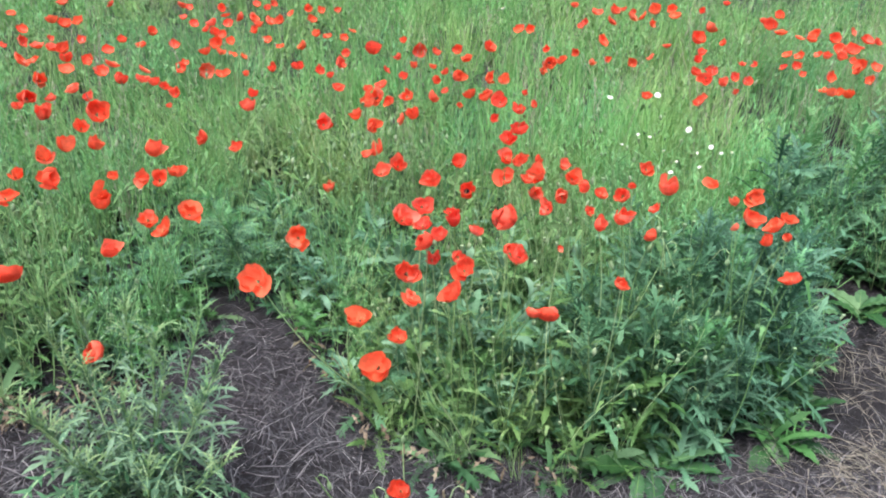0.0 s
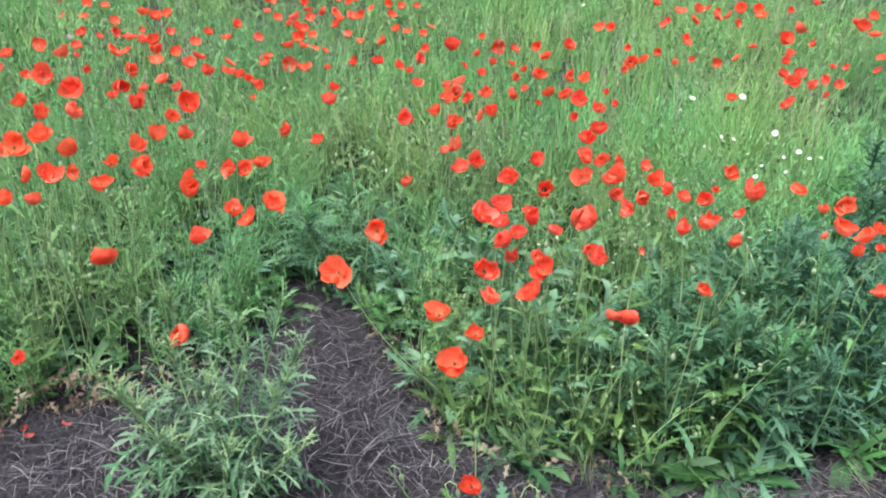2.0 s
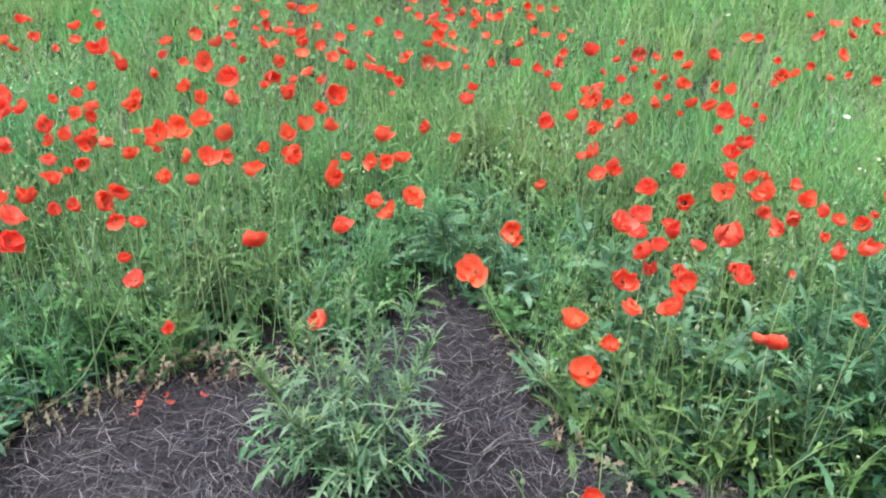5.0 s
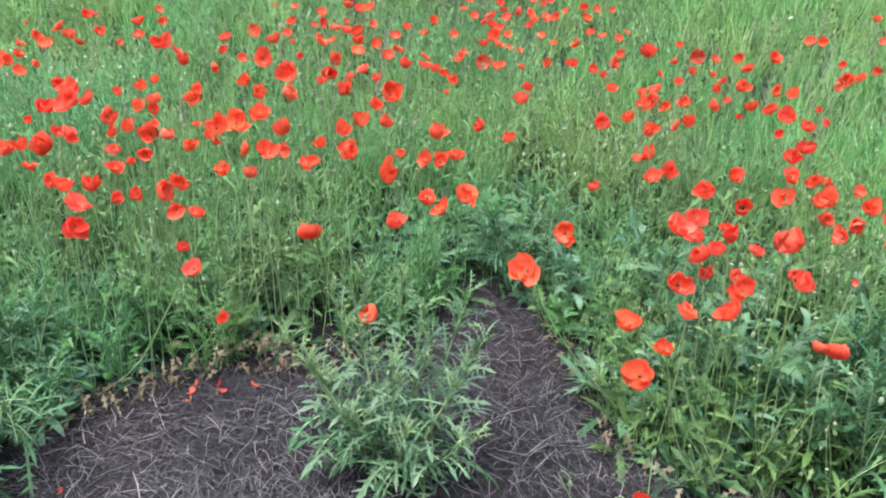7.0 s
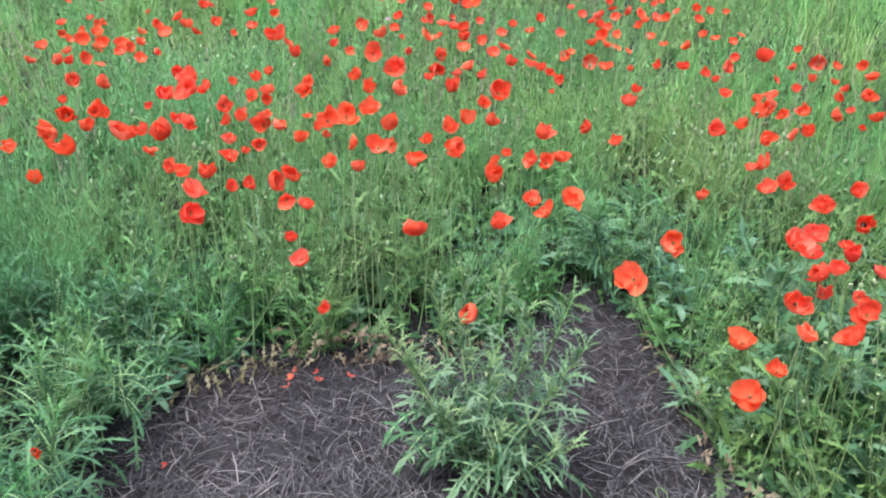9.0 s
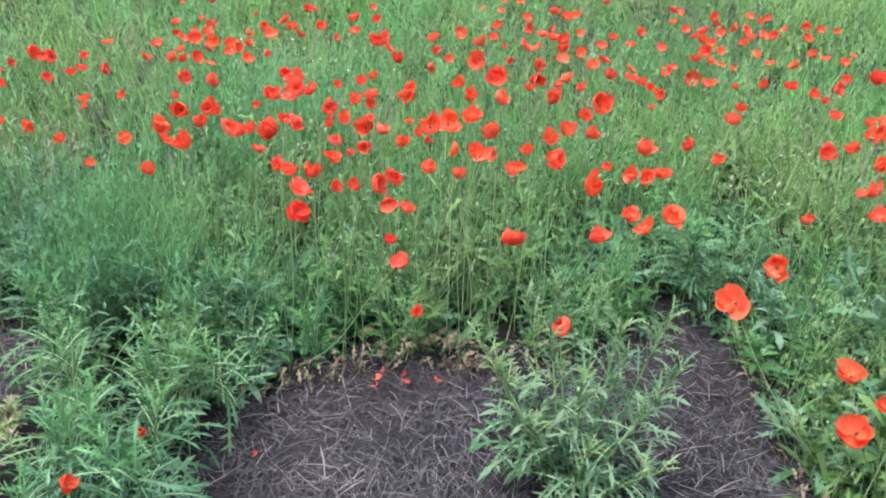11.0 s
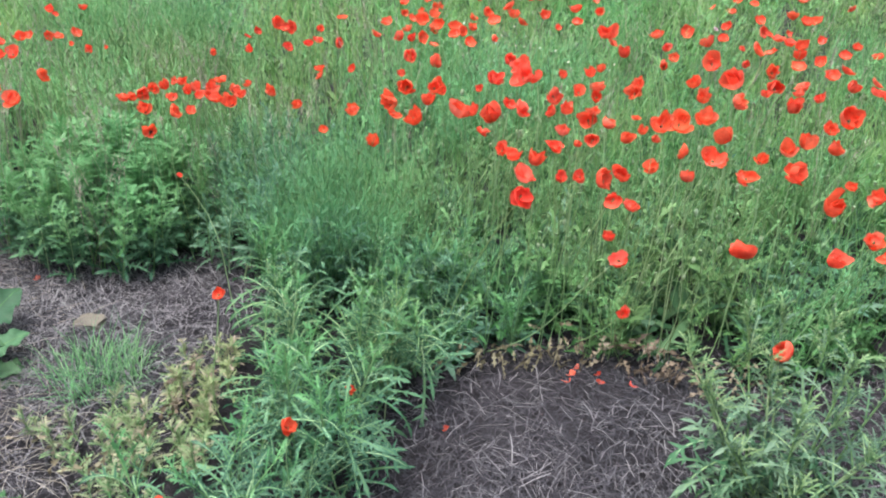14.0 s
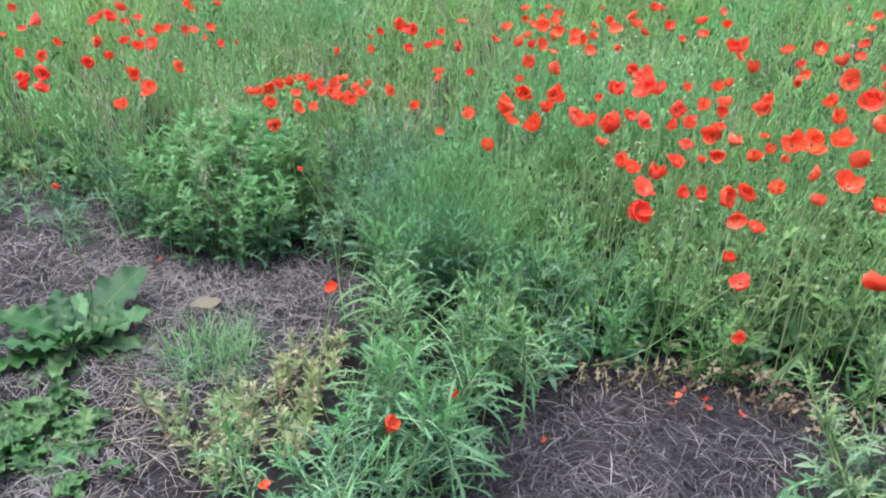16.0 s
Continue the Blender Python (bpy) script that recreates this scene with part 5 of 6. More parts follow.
def fill(rng, count, poly):
    """Even random places inside an outline."""
    xs, ys = [p[0] for p in poly], [p[1] for p in poly]
    out = []
    gap = 0.7 * math.sqrt((max(xs) - min(xs)) * (max(ys) - min(ys)) / count)
    x, y = rng.uniform(min(xs), max(xs), count * 60), rng.uniform(min(ys), max(ys), count * 60)
    keep = inside(poly, x, y)
    for a, b in zip(x[keep], y[keep]):
        if len(out) < count and all(math.hypot(a - p, b - q) > gap for p, q in out):
            out.append((a, b))
    return out


def weeds():
    rng = np.random.default_rng(42)
    tongue = [(-1.86, 1.2), (-1.7, 0.8), (-1.5, 0.5), (-1.36, 0.12), (-1.52, 0.1), (-1.7, 0.28), (-1.9, 0.48), (-2.14, 0.7), (-2.45, 0.94), (-2.45, 1.1), (-2.2, 1.35)]
    for x, y in fill(rng, 92, tongue):
        weed(rng, SHOOTS, "thistle", x, y, rng.uniform(0.7, 1.1), "leafy blue-green creeping thistle shoot on bare soil", "thistle", "thistles between the bare patches")
    bush = [(-3.38 + 0.46 * math.cos(a), 0.66 + 0.4 * math.sin(a)) for a in np.linspace(0, 6.0, 14)]
    for x, y in fill(rng, 80, bush):
        d = math.hypot((x + 3.38) / 0.46, (y - 0.66) / 0.4)
        weed(rng, DENSE if rng.random() < 0.85 else LOBED, "thistle", x, y, (1.14 - 0.42 * d) * rng.uniform(0.85, 1.12), "tall leafy green thistle shoot in a dense bush", "thistle", "thistles in the round bush", 0.1)
    for x, y in fill(rng, 40, [(-3.05, 0.9), (-2.85, 0.84), (-2.65, 0.88), (-2.72, 1.1), (-2.95, 1.4), (-3.3, 1.45), (-3.25, 1.1)]):
        weed(rng, DOWNY, "downy_weed", x, y, rng.uniform(0.85, 1.15), "grey-green upright weed with small cut leaves", "weed", "weeds between thistle bush and thistles")
    right = [(0.4, 1.75), (0.7, 1.8), (0.98, 1.98), (1.12, 2.25), (1.16, 2.55), (0.75, 2.6), (0.45, 2.2)]
    for x, y in fill(rng, 84, right):
        weed(rng, BUSHY if rng.random() < 0.7 else LOBED, "sow_thistle", x, y, rng.uniform(0.8, 1.15), "deep green weed with jagged lobed leaves", "weed", "weeds at the bed's corner")
    behind = [(1.24, 2.85), (1.4, 2.76), (2.1, 2.5), (3.2, 2.6), (3.2, 3.7), (2.2, 3.8), (1.35, 3.45)]
    for x, y in fill(rng, 62, behind):
        weed(rng, BUSHY if rng.random() < 0.5 else LOBED, "sow_thistle", x, y, rng.uniform(1.1, 1.45), "tall deep green weed with jagged leaves", "weed", "weeds beside the path", 0.1)
    for x, y in ((-0.84, 2.58), (-0.7, 2.5), (-0.95, 2.66), (-0.83, 2.46), (-0.9, 2.5), (-0.76, 2.6)):
        weed(rng, SHOOTS, "thistle", x, y, rng.uniform(0.85, 1.05), "blue-green thistle shoot at the gap between the beds", "thistle", "thistles at the gap")
    low = [(-3.55, 0.3), (-3.3, 0.15), (-3.55, -0.15), (-4.0, -0.4), (-4.5, -0.45), (-4.2, 0.1)]
    for x, y in fill(rng, 24, low):
        weed(rng, SHOOTS if rng.random() < 0.6 else BUSHY, "thistle", x, y, rng.uniform(0.4, 0.75), "low green thistle shoot at the edge of bare soil", "thistle", "low thistles by the path")
    sick = [(-2.38, 0.54), (-2.24, 0.64), (-2.07, 0.46), (-1.84, 0.31), (-1.86, 0.04), (-2.05, 0.05), (-2.3, 0.0), (-2.2, 0.1), (-2.16, 0.3), (-2.22, 0.4)]
    for x, y in fill(rng, 64, sick):
        weed(rng, PALE, "yellowed_weed", x, y, rng.uniform(0.5, 1.0), "small yellowing weed with withering leaves", "weed", "yellowing weeds", 0.25)


weeds()


def leaf_mesh(seed, long, wide, zig, mat, droop=0.9, n=11, wave=0.05):
    """A single leaf that starts at the origin and runs along x."""
    rng, b = np.random.default_rng(seed), Build()
    blade(b, (0, 0, 0), 0, 0.0, long, wide, n, 0, zig, droop * rng.uniform(0.7, 1.3), 0.25, 0.45, wave, rng.normal(0, 0.4), rng.uniform(0, 6))
    return mesh_from("leaf", b.arrays(), [mat])


def aimed(at, az, el, size=1.0):
    return Matrix.Translation(at) @ Matrix.Rotation(az, 4, "Z") @ Matrix.Rotation(-el, 4, "Y") @ Matrix.Scale(size, 4)


def cut_leaf(seed, long, wide, mats, lobes=4, rachis=0.24, droop=1.4, ribbed=True):
    """A single cut leaf that starts at the origin and runs along x."""
    rng, b = np.random.default_rng(seed), Build()
    lobed(b, (0, 0, 0), 0, 0.0, long, wide, lobes, 0, 1 if ribbed else None, droop * rng.uniform(0.75, 1.25), rachis, fold=rng.uniform(0.1, 0.4), twist=rng.normal(0, 0.5), phase=rng.uniform(0, 6))
    return mesh_from("leaf", b.arrays(), mats)


def prickly_lettuce():
    """The weed that stands alone on the bare soil: several stalks with cut, arching leaves and crowded pale tips."""
    rng = np.random.default_rng(8)
    lower = [cut_leaf(200 + k, 0.23, 0.072, [(LETTUCE, THISTLE, LETTUCE, LETTUCE, LETTUCE)[k], STEM], 5, 0.12, 1.6) for k in range(5)]
    upper = [cut_leaf(210 + k, 0.14, 0.054, [LETTUCE, STEM], 5, 0.14, 1.2) for k in range(4)]
    tuft = [cut_leaf(220 + k, 0.07, 0.024, [(TIP, LETTUCE, TIP)[k]], 4, 0.16, 0.9, False) for k in range(3)]
    x0, y0 = -0.81, 1.38
    root = thing("prickly_lettuce", x0, y0, float(ground_height(x0, y0)))
    tips = ((-0.27, 0.14, 0.47), (-0.05, 0.18, 0.54), (0.16, 0.20, 0.52), (0.02, -0.05, 0.40), (-0.25, -0.05, 0.33), (0.22, 0.02, 0.38), (-0.14, 0.06, 0.43), (0.09, 0.08, 0.44), (-0.32, 0.05, 0.28), (0.28, -0.06, 0.24), (-0.2, 0.2, 0.5), (0.05, 0.12, 0.5), (0.24, 0.12, 0.44), (-0.34, -0.02, 0.38), (-0.12, -0.12, 0.26), (0.10, -0.13, 0.27))
    for dx, dy, h in tips:
        dx, dy = 0.9 * dx, 0.9 * dy
        t = np.linspace(0, 1, 8)[:, None]
        a = np.array([dx * 0.25 + rng.normal(0, 0.012), dy * 0.25 + rng.normal(0, 0.012), 0])
        p = a + (np.array([dx, dy, h]) - a) * t + np.array([dx, dy, 0]) * 0.3 * (t * t - t)
        b = Build()
        tube(b, p, 0.0042, 0.0018, 5)
        stalk = part("stem", mesh_from("stem", b.arrays(), [STEM]), root)

        def along(u):
            i = min(int(u * 7), 6)
            return p[i] + (p[i + 1] - p[i]) * (u * 7 - i)

        for k in range(15):
            u = 0.05 + 0.8 * (k + rng.uniform(0, 0.6)) / 15
            high = u > 0.5
            part("leaf", (upper if high else lower)[rng.integers(4)], stalk, aimed(along(u), 2.4 * k + rng.normal(0, 0.4), 0.6 + 0.4 * u + rng.normal(0, 0.25), rng.uniform(0.65, 1.1) * (1.35 - 0.5 * u if high else 1.0)))
        for k in range(32 if h > 0.3 else 14):
            u = 1 - 0.3 * rng.random() ** 1.4
            part("leaf", tuft[rng.integers(3)], stalk, aimed(along(u), 2.4 * k, rng.uniform(0.8, 1.45), rng.uniform(0.6, 1.15)))
    tagged(root, "spiny pale green weed with cut leaves on bare soil", "weed")


prickly_lettuce()


def budding_poppy(x, y):
    """A low poppy plant on the bare soil: one bloom, three stalks with buds, cut leaves at the foot."""
    rng = np.random.default_rng(61)
    poppy(rng, x, y - 0.01, 0.16, "small orange-red poppy blooming low over bare soil", 0.055, 0.5, -1.5, 3, (x, y + 0.03))
    root = thing("budding_poppy", x, y, float(ground_height(x, y)))
    b = Build()
    knob(b, (0, 0, 0), (0, 0, 1), 0.026, 0.0125, 8)
    bud = mesh_from("bud", b.arrays(), [BUD])
    for dx, dy, h, nod in ((0.0, 0.03, 0.27, 0), (-0.07, 0.0, 0.14, 1), (0.13, 0.0, 0.16, 1), (-0.22, 0.02, 0.15, 1)):
        b = Build()
        top = np.array([dx, dy, h])
        p = [np.array([dx * 0.5, 0.0, 0.0]), np.array([dx * 0.8 + 0.006, dy * 0.5, h * 0.5]), top]
        if nod:
            p += [top + [0.012, 0, 0.012], top + [0.028, 0, 0.004], top + [0.032, 0, -0.012]]
        tube(b, np.array(p), 0.0018, 0.0013, 5)
        stalk = part("stem", mesh_from("stem", b.arrays(), [STEM]), root)
        part("bud", bud, stalk, Matrix.Translation(p[-1]) @ Matrix.Rotation(radians(172 if nod else 6), 4, "Y"), "nodding grey-green bud" if nod else "pale upright bud")
    kinds = [leaf_mesh(280 + k, 0.12, 0.04, 0.82, (GREYISH, LEAF)[k % 2], 1.1, 13) for k in range(4)]
    for k in range(15):
        part("leaf", kinds[k % 4], root, aimed((rng.normal(0, 0.06), rng.normal(-0.03, 0.03), rng.uniform(0, 0.05)), 2.4 * k, rng.uniform(0.2, 1.2), rng.uniform(0.7, 1.15)))
    tagged(root, "small grey-green poppy plant with hairy buds on bare soil", "poppy")


budding_poppy(-0.13, 1.36)


def broad_leaves(seed, long, wide, mats, wave, cuts, depth, droop):
    """Six varied broad leaves that start at the origin and run along x."""
    rng, made = np.random.default_rng(seed), []
    for k in range(6):
        b = Build()
        ruffled(b, (0, 0, 0), 0, 0.0, long, wide * rng.uniform(0.85, 1.15), 22, 0, 1, droop * rng.uniform(0.5, 1.4), wave, cuts + rng.normal(0, 0.4), depth, rng.uniform(0, 6), twist=rng.normal(0, 0.35))
        made.append(mesh_from("leaf", b.arrays(), [mats[k % len(mats)], LEAF]))
    return made


def leaf_rosette(name, x, y, count, long, wide, mats, label, rise=(0.25, 0.9), seed=0, droop=0.6, wave=0.2, cuts=4.0, depth=0.2, spread=0.02, turns=None):
    rng = np.random.default_rng(seed)
    kinds = broad_leaves(300 + 10 * seed, long, wide, mats, wave, cuts, depth, droop)
    root = thing(name, x, y, float(ground_height(x, y)) + 0.006)
    aims = [(math.atan2(ty - y, tx - x), lift, math.hypot(tx - x, ty - y) / long / max(math.cos(lift), 0.4)) for tx, ty, lift in turns] if turns else []
    aims += [(2.4 * k + rng.normal(0, 0.3), rng.uniform(*rise), rng.uniform(0.6, 1.15)) for k in range(count)]
    for az, el, size in aims:
        part("leaf", kinds[rng.integers(6)], root, aimed((*rng.normal(0, spread, 2), rng.uniform(0, 0.3) * spread), az, el, size))
    return tagged(root, label, "weed")


# The dock's large leaves: where their tips lie and how they rise.
leaf_rosette("dock", -2.72, -0.12, 9, 0.26, 0.115, [DOCK, DOCK, DARK], "low broad-leaved dock with wavy green leaves", (0.3, 1.0), 1, 0.5, 0.3, 3.2, 0.08, 0.02,
             [(-2.93, 0.16, 0.5), (-2.90, 0.08, 0.3), (-2.57, 0.14, 0.12), (-2.60, 0.07, 0.25), (-2.55, -0.27, 0.1), (-2.47, -0.18, 0.12), (-2.90, -0.30, 0.2), (-2.95, -0.18, 0.45), (-2.68, -0.36, 0.3), (-2.86, -0.05, 0.7)])
for mx, my, many, seed in ((-2.24, -0.30, 46, 2), (-2.36, -0.40, 46, 3), (-2.36, -0.24, 26, 10), (-2.14, -0.20, 18, 11)):
    leaf_rosette("mallow", mx, my, many, 0.105, 0.062, [DOCK, DARK, DOCK], "low leafy green weed with lobed leaves on bare soil", (0.0, 1.0), seed, 0.9, 0.3, 2.6, 0.62, 0.06)
leaf_rosette("dandelion", 0.56, 1.66, 7, 0.2, 0.058, [DOCK, DARK], "flat dandelion rosette with toothed green leaves", (0.1, 0.5), 4, 0.5, 0.15, 5.0, 0.35, turns=[(0.67, 1.52, 0.05), (0.52, 1.50, 0.1), (0.40, 1.57, 0.1)])
leaf_rosette("dandelion", 0.92, 1.84, 9, 0.21, 0.062, [DOCK, LEAF], "flat dandelion rosette with toothed green leaves", (0.1, 0.6), 5, 0.5, 0.15, 5.0, 0.3, turns=[(0.98, 1.66, 0.1), (1.12, 1.75, 0.15), (0.84, 1.64, 0.1)])
leaf_rosette("dandelion", 1.08, 2.0, 8, 0.18, 0.055, [DARK, DOCK], "flat dandelion rosette with toothed green leaves", (0.2, 0.7), 6, 0.6, 0.15, 5.0, 0.3)
leaf_rosette("dandelion", 1.48, 2.56, 10, 0.19, 0.07, [DARK, DOCK], "leafy dandelion rosette at the edge of a bare path", (0.3, 0.9), 7, 0.7, 0.15, 4.0, 0.25)


def low_tuft(x, y):
    rng = np.random.default_rng(4)
    root = thing("grass_tuft", x, y, float(ground_height(x, y)))
    for k in range(7):
        b = Build()
        r = 0.0 if k == 6 else 0.085
        cx, cy = r * np.cos(1.05 * k), r * np.sin(1.05 * k)
        for _ in range(60):
            strip(b, (cx + rng.normal(0, 0.035), cy + rng.normal(0, 0.035), 0), rng.normal(1.05 * k, 1.4), rng.uniform(0.35, 1.35), rng.uniform(0.07, 0.2), 0.0028, 5, int(rng.random() < 0.5), rng.uniform(0.4, 1.6))
        part("clump", mesh_from("clump", b.arrays(), [FERNY, THISTLE]), root)
    tagged(root, "low tuft of fine green grass on bare soil", "grass")


low_tuft(-2.44, 0.26)


def stone(x, y):
    rng = np.random.default_rng(12)
    bm = bmesh.new()
    bmesh.ops.create_icosphere(bm, subdivisions=3, radius=1)
    for v in bm.verts:
        k = 1 + 0.22 * noise.noise(v.co * 1.7) + 0.06 * noise.noise(v.co * 6)
        v.co = Vector((max(-0.75, min(0.8, v.co.x)) * 0.062 * k, max(-0.7, min(0.75, v.co.y)) * 0.042 * k, max(-0.5, min(0.45, v.co.z)) * 0.03 * k))
    me = bpy.data.meshes.new("stone")
    bm.to_mesh(me)
    bm.free()
    me.materials.append(STONE)
    ob = new("stone", me)
    ob.matrix_basis = pose(x, y, float(ground_height(x, y)) + 0.012, 8, -5, 40)
    tagged(ob, "flat pale beige stone lying on the soil", "stone")


stone(-2.75, 0.34)


def daisy(rng, x, y, h, size=1.0):
    g = float(ground_height(x, y))
    root = thing("mayweed_daisy", x, y, g)
    part("stem", STALKS[rng.integers(6)], root, Matrix.Diagonal((0.8, 0.8, h - g, 1)))
    head = Matrix.Translation((0, 0, h - g)) @ Matrix.Rotation(rng.normal(-1.6, 0.8), 4, "Z") @ Matrix.Rotation(abs(rng.normal(0.5, 0.25)), 4, "Y") @ Matrix.Scale(size, 4)
    part("disc", DISC, root, head, "domed yellow disc")
    for k in range(13):
        part("ray_floret", RAY, root, head @ Matrix.Rotation(2 * math.pi * k / 13, 4, "Z"), "white ray floret" if k == 0 else "")
    tagged(root, "white-rayed mayweed daisy on a thin green stem", "daisy", "daisies in the meadow")


bd = Build()
knob(bd, (0, 0, -0.002), (0, 0, 1), 0.007, 0.014, 8, 0, ((0, 0.6), (0.3, 1.0), (0.7, 0.8), (1.0, 0.3)))
DISC = mesh_from("disc", bd.arrays(), [YELLOW])
bd = Build()
blade(bd, (0.005, 0, 0), 0, 0.1, 0.017, 0.008, 3, 0, 0, 0.4, 0.1, 0.6)
RAY = mesh_from("ray_floret", bd.arrays(), [WHITE])


def daisies():
    rng = np.random.default_rng(31)
    for x, y, s in ((0.63, 3.8, 1.25), (0.86, 3.79, 1.25), (0.91, 3.28, 1.1), (0.94, 3.0, 0.8), (0.72, 3.15, 0.6), (0.74, 2.77, 0.7), (0.09, 6.16, 1.2), (0.88, 2.9, 0.6), (0.97, 2.95, 0.6), (0.9, 3.04, 0.5), (0.68, 3.2, 0.5), (0.78, 3.12, 0.5), (1.02, 2.98, 0.5), (0.8, 2.95, 0.45), (0.95, 2.88, 0.45), (0.6, 3.1, 0.45)):
        daisy(rng, x, y, 0.5 + rng.normal(0, 0.02), 0.62 * s)
    for x, y in zip(rng.normal(-3.45, 0.3, 22), rng.normal(3.05, 0.2, 22)):
        daisy(rng, x, y, 0.47 + rng.normal(0, 0.03), 0.3)


daisies()


def pink_bloom(x, y, h):
    rng = np.random.default_rng(2)
    root = thing("pink_flower", x, y, float(ground_height(x, y)))
    part("stem", STALKS[2], root, Matrix.Diagonal((1, 1, h, 1)))
    bb = Build()
    for k in range(40):
        strip(bb, (0, 0, 0), 2.4 * k, rng.uniform(0.1, 1.5), 0.028, 0.006, 2, 0, 0.3)
    part("flower_head", mesh_from("flower_head", bb.arrays(), [PINK]), root, Matrix.Translation((0, 0, h)), "ragged pale pink flower head")
    tagged(root, "pale pink ragged flower standing among the poppies", "flower")


pink_bloom(-2.94, 4.28, 0.5)


def fallen_petals():
    rng = np.random.default_rng(15)
    for x, y in ((-1.48, 1.5), (-1.44, 1.47), (-1.54, 1.43), (-1.52, 1.4), (-1.38, 1.55), (-1.6, 0.95), (-1.55, 1.47), (-3.15, 0.28), (-0.15, 1.5)):
        ob = new("fallen_petal", FLOWERS[rng.integers(6)][0])
        ob.matrix_basis = Matrix.Translation((x, y, float(ground_height(x, y)) + 0.012)) @ Euler((rng.normal(0, 0.3), rng.normal(0, 0.3), rng.uniform(0, 6.28))).to_matrix().to_4x4() @ Matrix.Diagonal((rng.uniform(0.35, 0.6), rng.uniform(0.25, 0.45), 0.25, 1))
        tagged(ob, "fallen red poppy petal lying on the soil", "petal", "fallen petals")


fallen_petals()


def withered():
    """Dry tan leaves hanging at the foot of the beds."""
    rng = np.random.default_rng(19)
    edge = [(-1.06, 1.86), (-1.28, 1.68), (-1.46, 1.63), (-1.66, 1.4), (-1.84, 1.1)]
    other = [(-0.58, 2.18), (-0.4, 1.93), (-0.24, 1.68), (0.0, 1.54), (0.3, 1.58)]
    out = []
    sick = [(-2.3, 0.5), (-2.05, 0.36), (-1.95, 0.12), (-2.2, 0.02)]
    for line, per in ((edge, 40), (other, 9), (sick, 16)):
        for (xa, ya), (xb, yb) in zip(line, line[1:]):
            for _ in range(per):
                t, b = rng.random(), Build()
                x, y = xa + (xb - xa) * t + rng.normal(0, 0.03), ya + (yb - ya) * t + rng.normal(0, 0.03)
                blade(b, (x, y, float(ground_height(x, y)) + rng.uniform(0.01, 0.12)), rng.uniform(-2.6, -0.4), rng.uniform(-0.4, 0.7), rng.uniform(0.035, 0.085), rng.uniform(0.010, 0.02), 10, 0, 0.7, rng.uniform(0.5, 1.8), 0.6, wave=0.2, twist=rng.normal(0, 1.5), every=3)
                v, f, m = b.arrays()
                v[:, 2] = np.maximum(v[:, 2], ground_height(v[:, 0], v[:, 1]) + 0.004)
                out.append((v, f, m))
    stuff("withered_leaves", out, [WITHERED], "dry tan withered leaves at the foot of the bed", "leaves")


withered()

# ---------------------------------------------------------------- litter on the bare soil


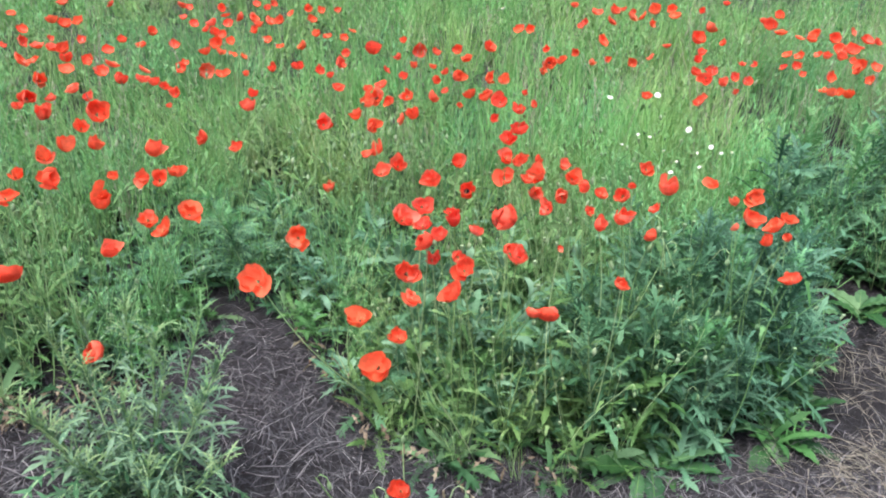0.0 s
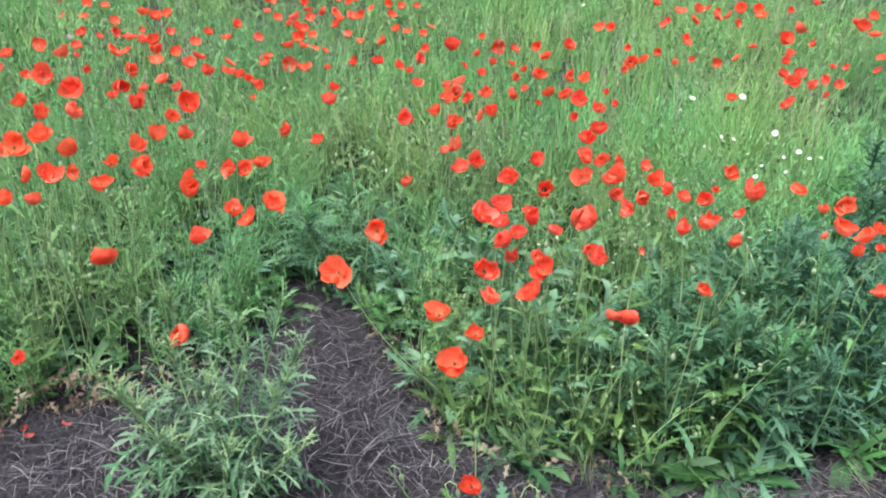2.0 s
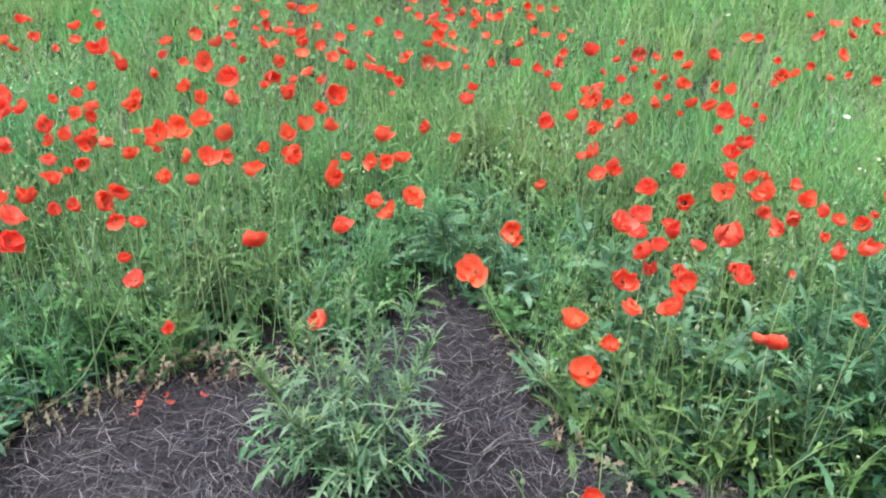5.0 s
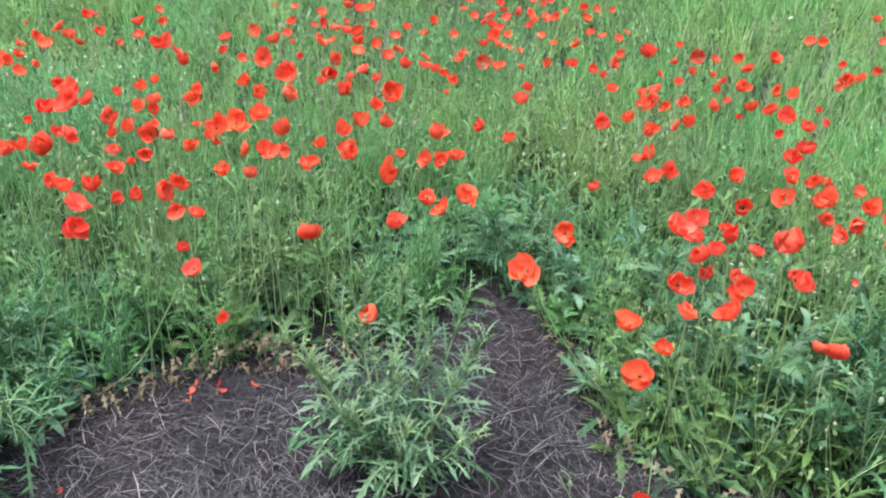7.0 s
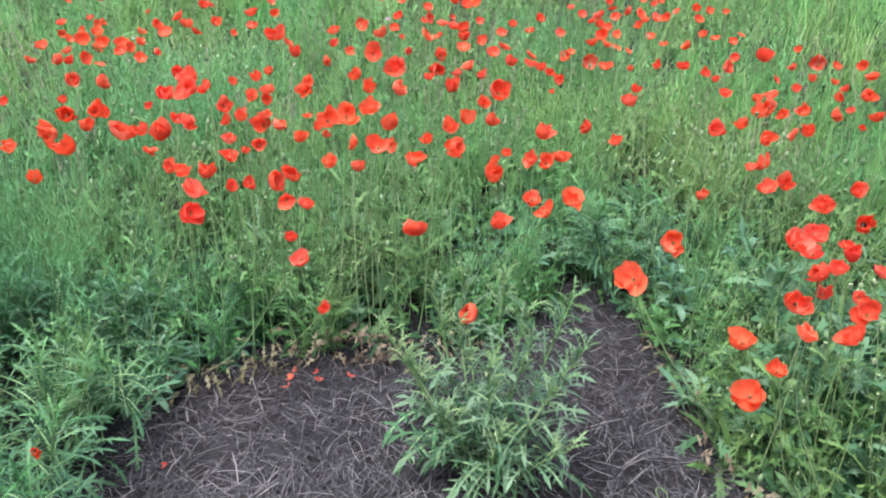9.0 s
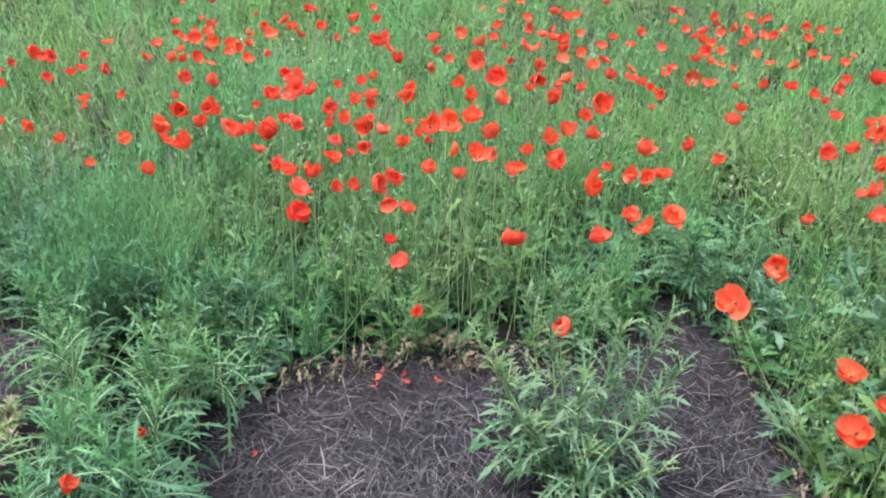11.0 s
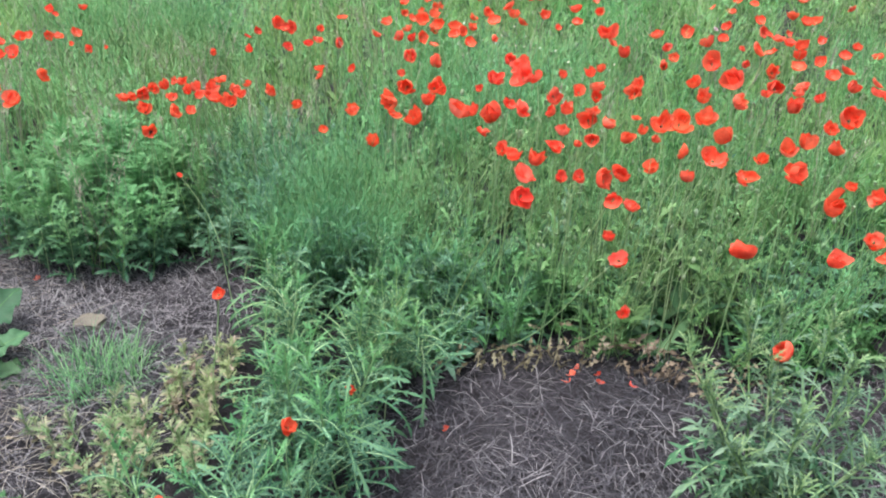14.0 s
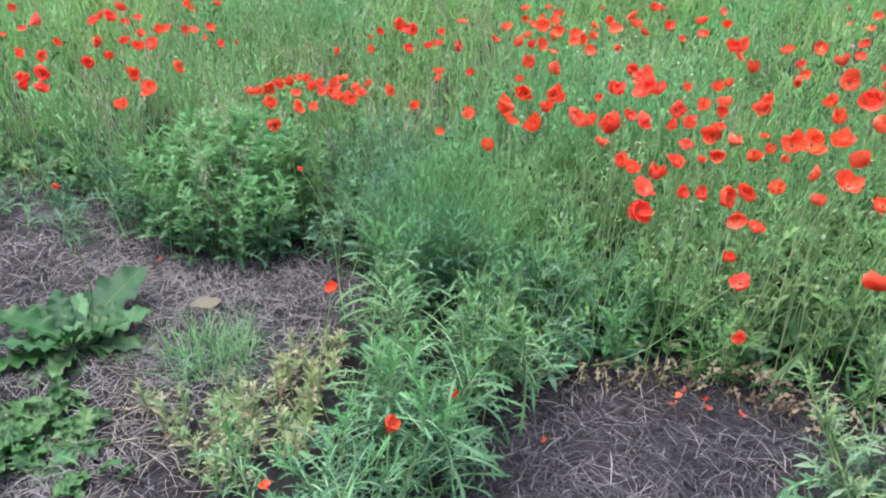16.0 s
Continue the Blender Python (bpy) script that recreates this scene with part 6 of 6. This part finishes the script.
def litter():
    rng = np.random.default_rng(9)
    x, y = rng.uniform(-4.4, 2.4, 300000), rng.uniform(-0.8, 3.0, 300000)
    r, a = np.hypot(x + 0.1, y + 0.2), np.degrees(np.arctan2(x + 0.1, y + 0.2))
    ok = ~(inside(BED, x, y) & (margin(BED, x, y) > 0.1)) & (r > 1.0) & (a > -104) & (a < 44) & (rng.random(300000) < (0.2 + blotch(x, y, 4.0, 3)) * np.clip(1.7 / r, 0.75, 1) ** 2 * np.where(x < -1.95, 1.7, np.where(x > -0.95, 1.5, 1.0)))
    x, y = x[ok][:60000], y[ok][:60000]
    n, count = 3, len(x)
    length, az = rng.uniform(0.02, 0.17, count), 3.0 * blotch(x, y, 5.0, 44) * 2 + rng.normal(0, 1.7, count)
    a = az[:, None] + np.cumsum(rng.normal(0, 0.2, (count, n)), 1)
    px, py = x[:, None] + np.cumsum(np.cos(a), 1) * length[:, None] / n, y[:, None] + np.cumsum(np.sin(a), 1) * length[:, None] / n
    pz = ground_height(px, py) + 0.004 + np.abs(rng.normal(0, 0.008, count))[:, None] + np.array([0.0, 0.8, 1.0])[None] * rng.uniform(0, 0.02, count)[:, None]
    r = (0.00045 + 0.0010 * rng.random(count) ** 3)[:, None] * np.array([1.0, 1.0, 0.6])
    v = np.empty((count, n, 2, 3))
    for k, w in enumerate((-1, 1)):
        v[:, :, k, 0], v[:, :, k, 1], v[:, :, k, 2] = px - np.sin(a) * r * w, py + np.cos(a) * r * w, pz
    one = [(0, 1, 3), (0, 3, 2), (2, 3, 5), (2, 5, 4)]
    f = (np.array(one)[None] + 6 * np.arange(count)[:, None, None]).reshape(-1, 3)
    m = np.repeat((rng.random(count) < np.where(x < -1.95, 0.42, 0.1)).astype(int), len(one))
    ob = new("straw_litter", mesh_from("straw_litter", (v.reshape(-1, 3), f, m), [STRAW, PALE_STRAW]))
    tagged(ob, "thin grey weathered straw stalks strewn over the soil", "straw", kind="stuff")


litter()


def hay():
    """Bleached stalks lying in loose heaps beside the beds."""
    rng, b = np.random.default_rng(23), Build()
    for cx, cy, spread, count in ((1.26, 1.64, 0.15, 420), (1.42, 2.3, 0.16, 110), (1.25, 2.1, 0.14, 50), (-2.05, -0.1, 0.12, 60), (-2.35, 0.0, 0.14, 60), (-3.25, 0.12, 0.25, 90), (-2.75, 0.1, 0.2, 60)):
        for _ in range(count):
            n, length = 5, rng.uniform(0.06, 0.26)
            a = rng.uniform(0, 6.28) + np.cumsum(rng.normal(0, 0.13, n))
            x, y = cx + rng.normal(0, spread), cy + rng.normal(0, spread * 0.6)
            px, py = x + np.cumsum(np.cos(a)) * length / n, y + np.cumsum(np.sin(a)) * length / n
            pz = ground_height(px, py) + rng.uniform(0.004, 0.025) + 0.008 * np.sin(np.linspace(0, 3.1, n))
            tube(b, np.stack([px, py, pz], 1), rng.uniform(0.0005, 0.0012), 0.0005, 3)
    ob = new("hay", mesh_from("hay", b.arrays(), [HAY]))
    tagged(ob, "loose bleached hay stalks lying on the soil", "hay", kind="stuff")


hay()
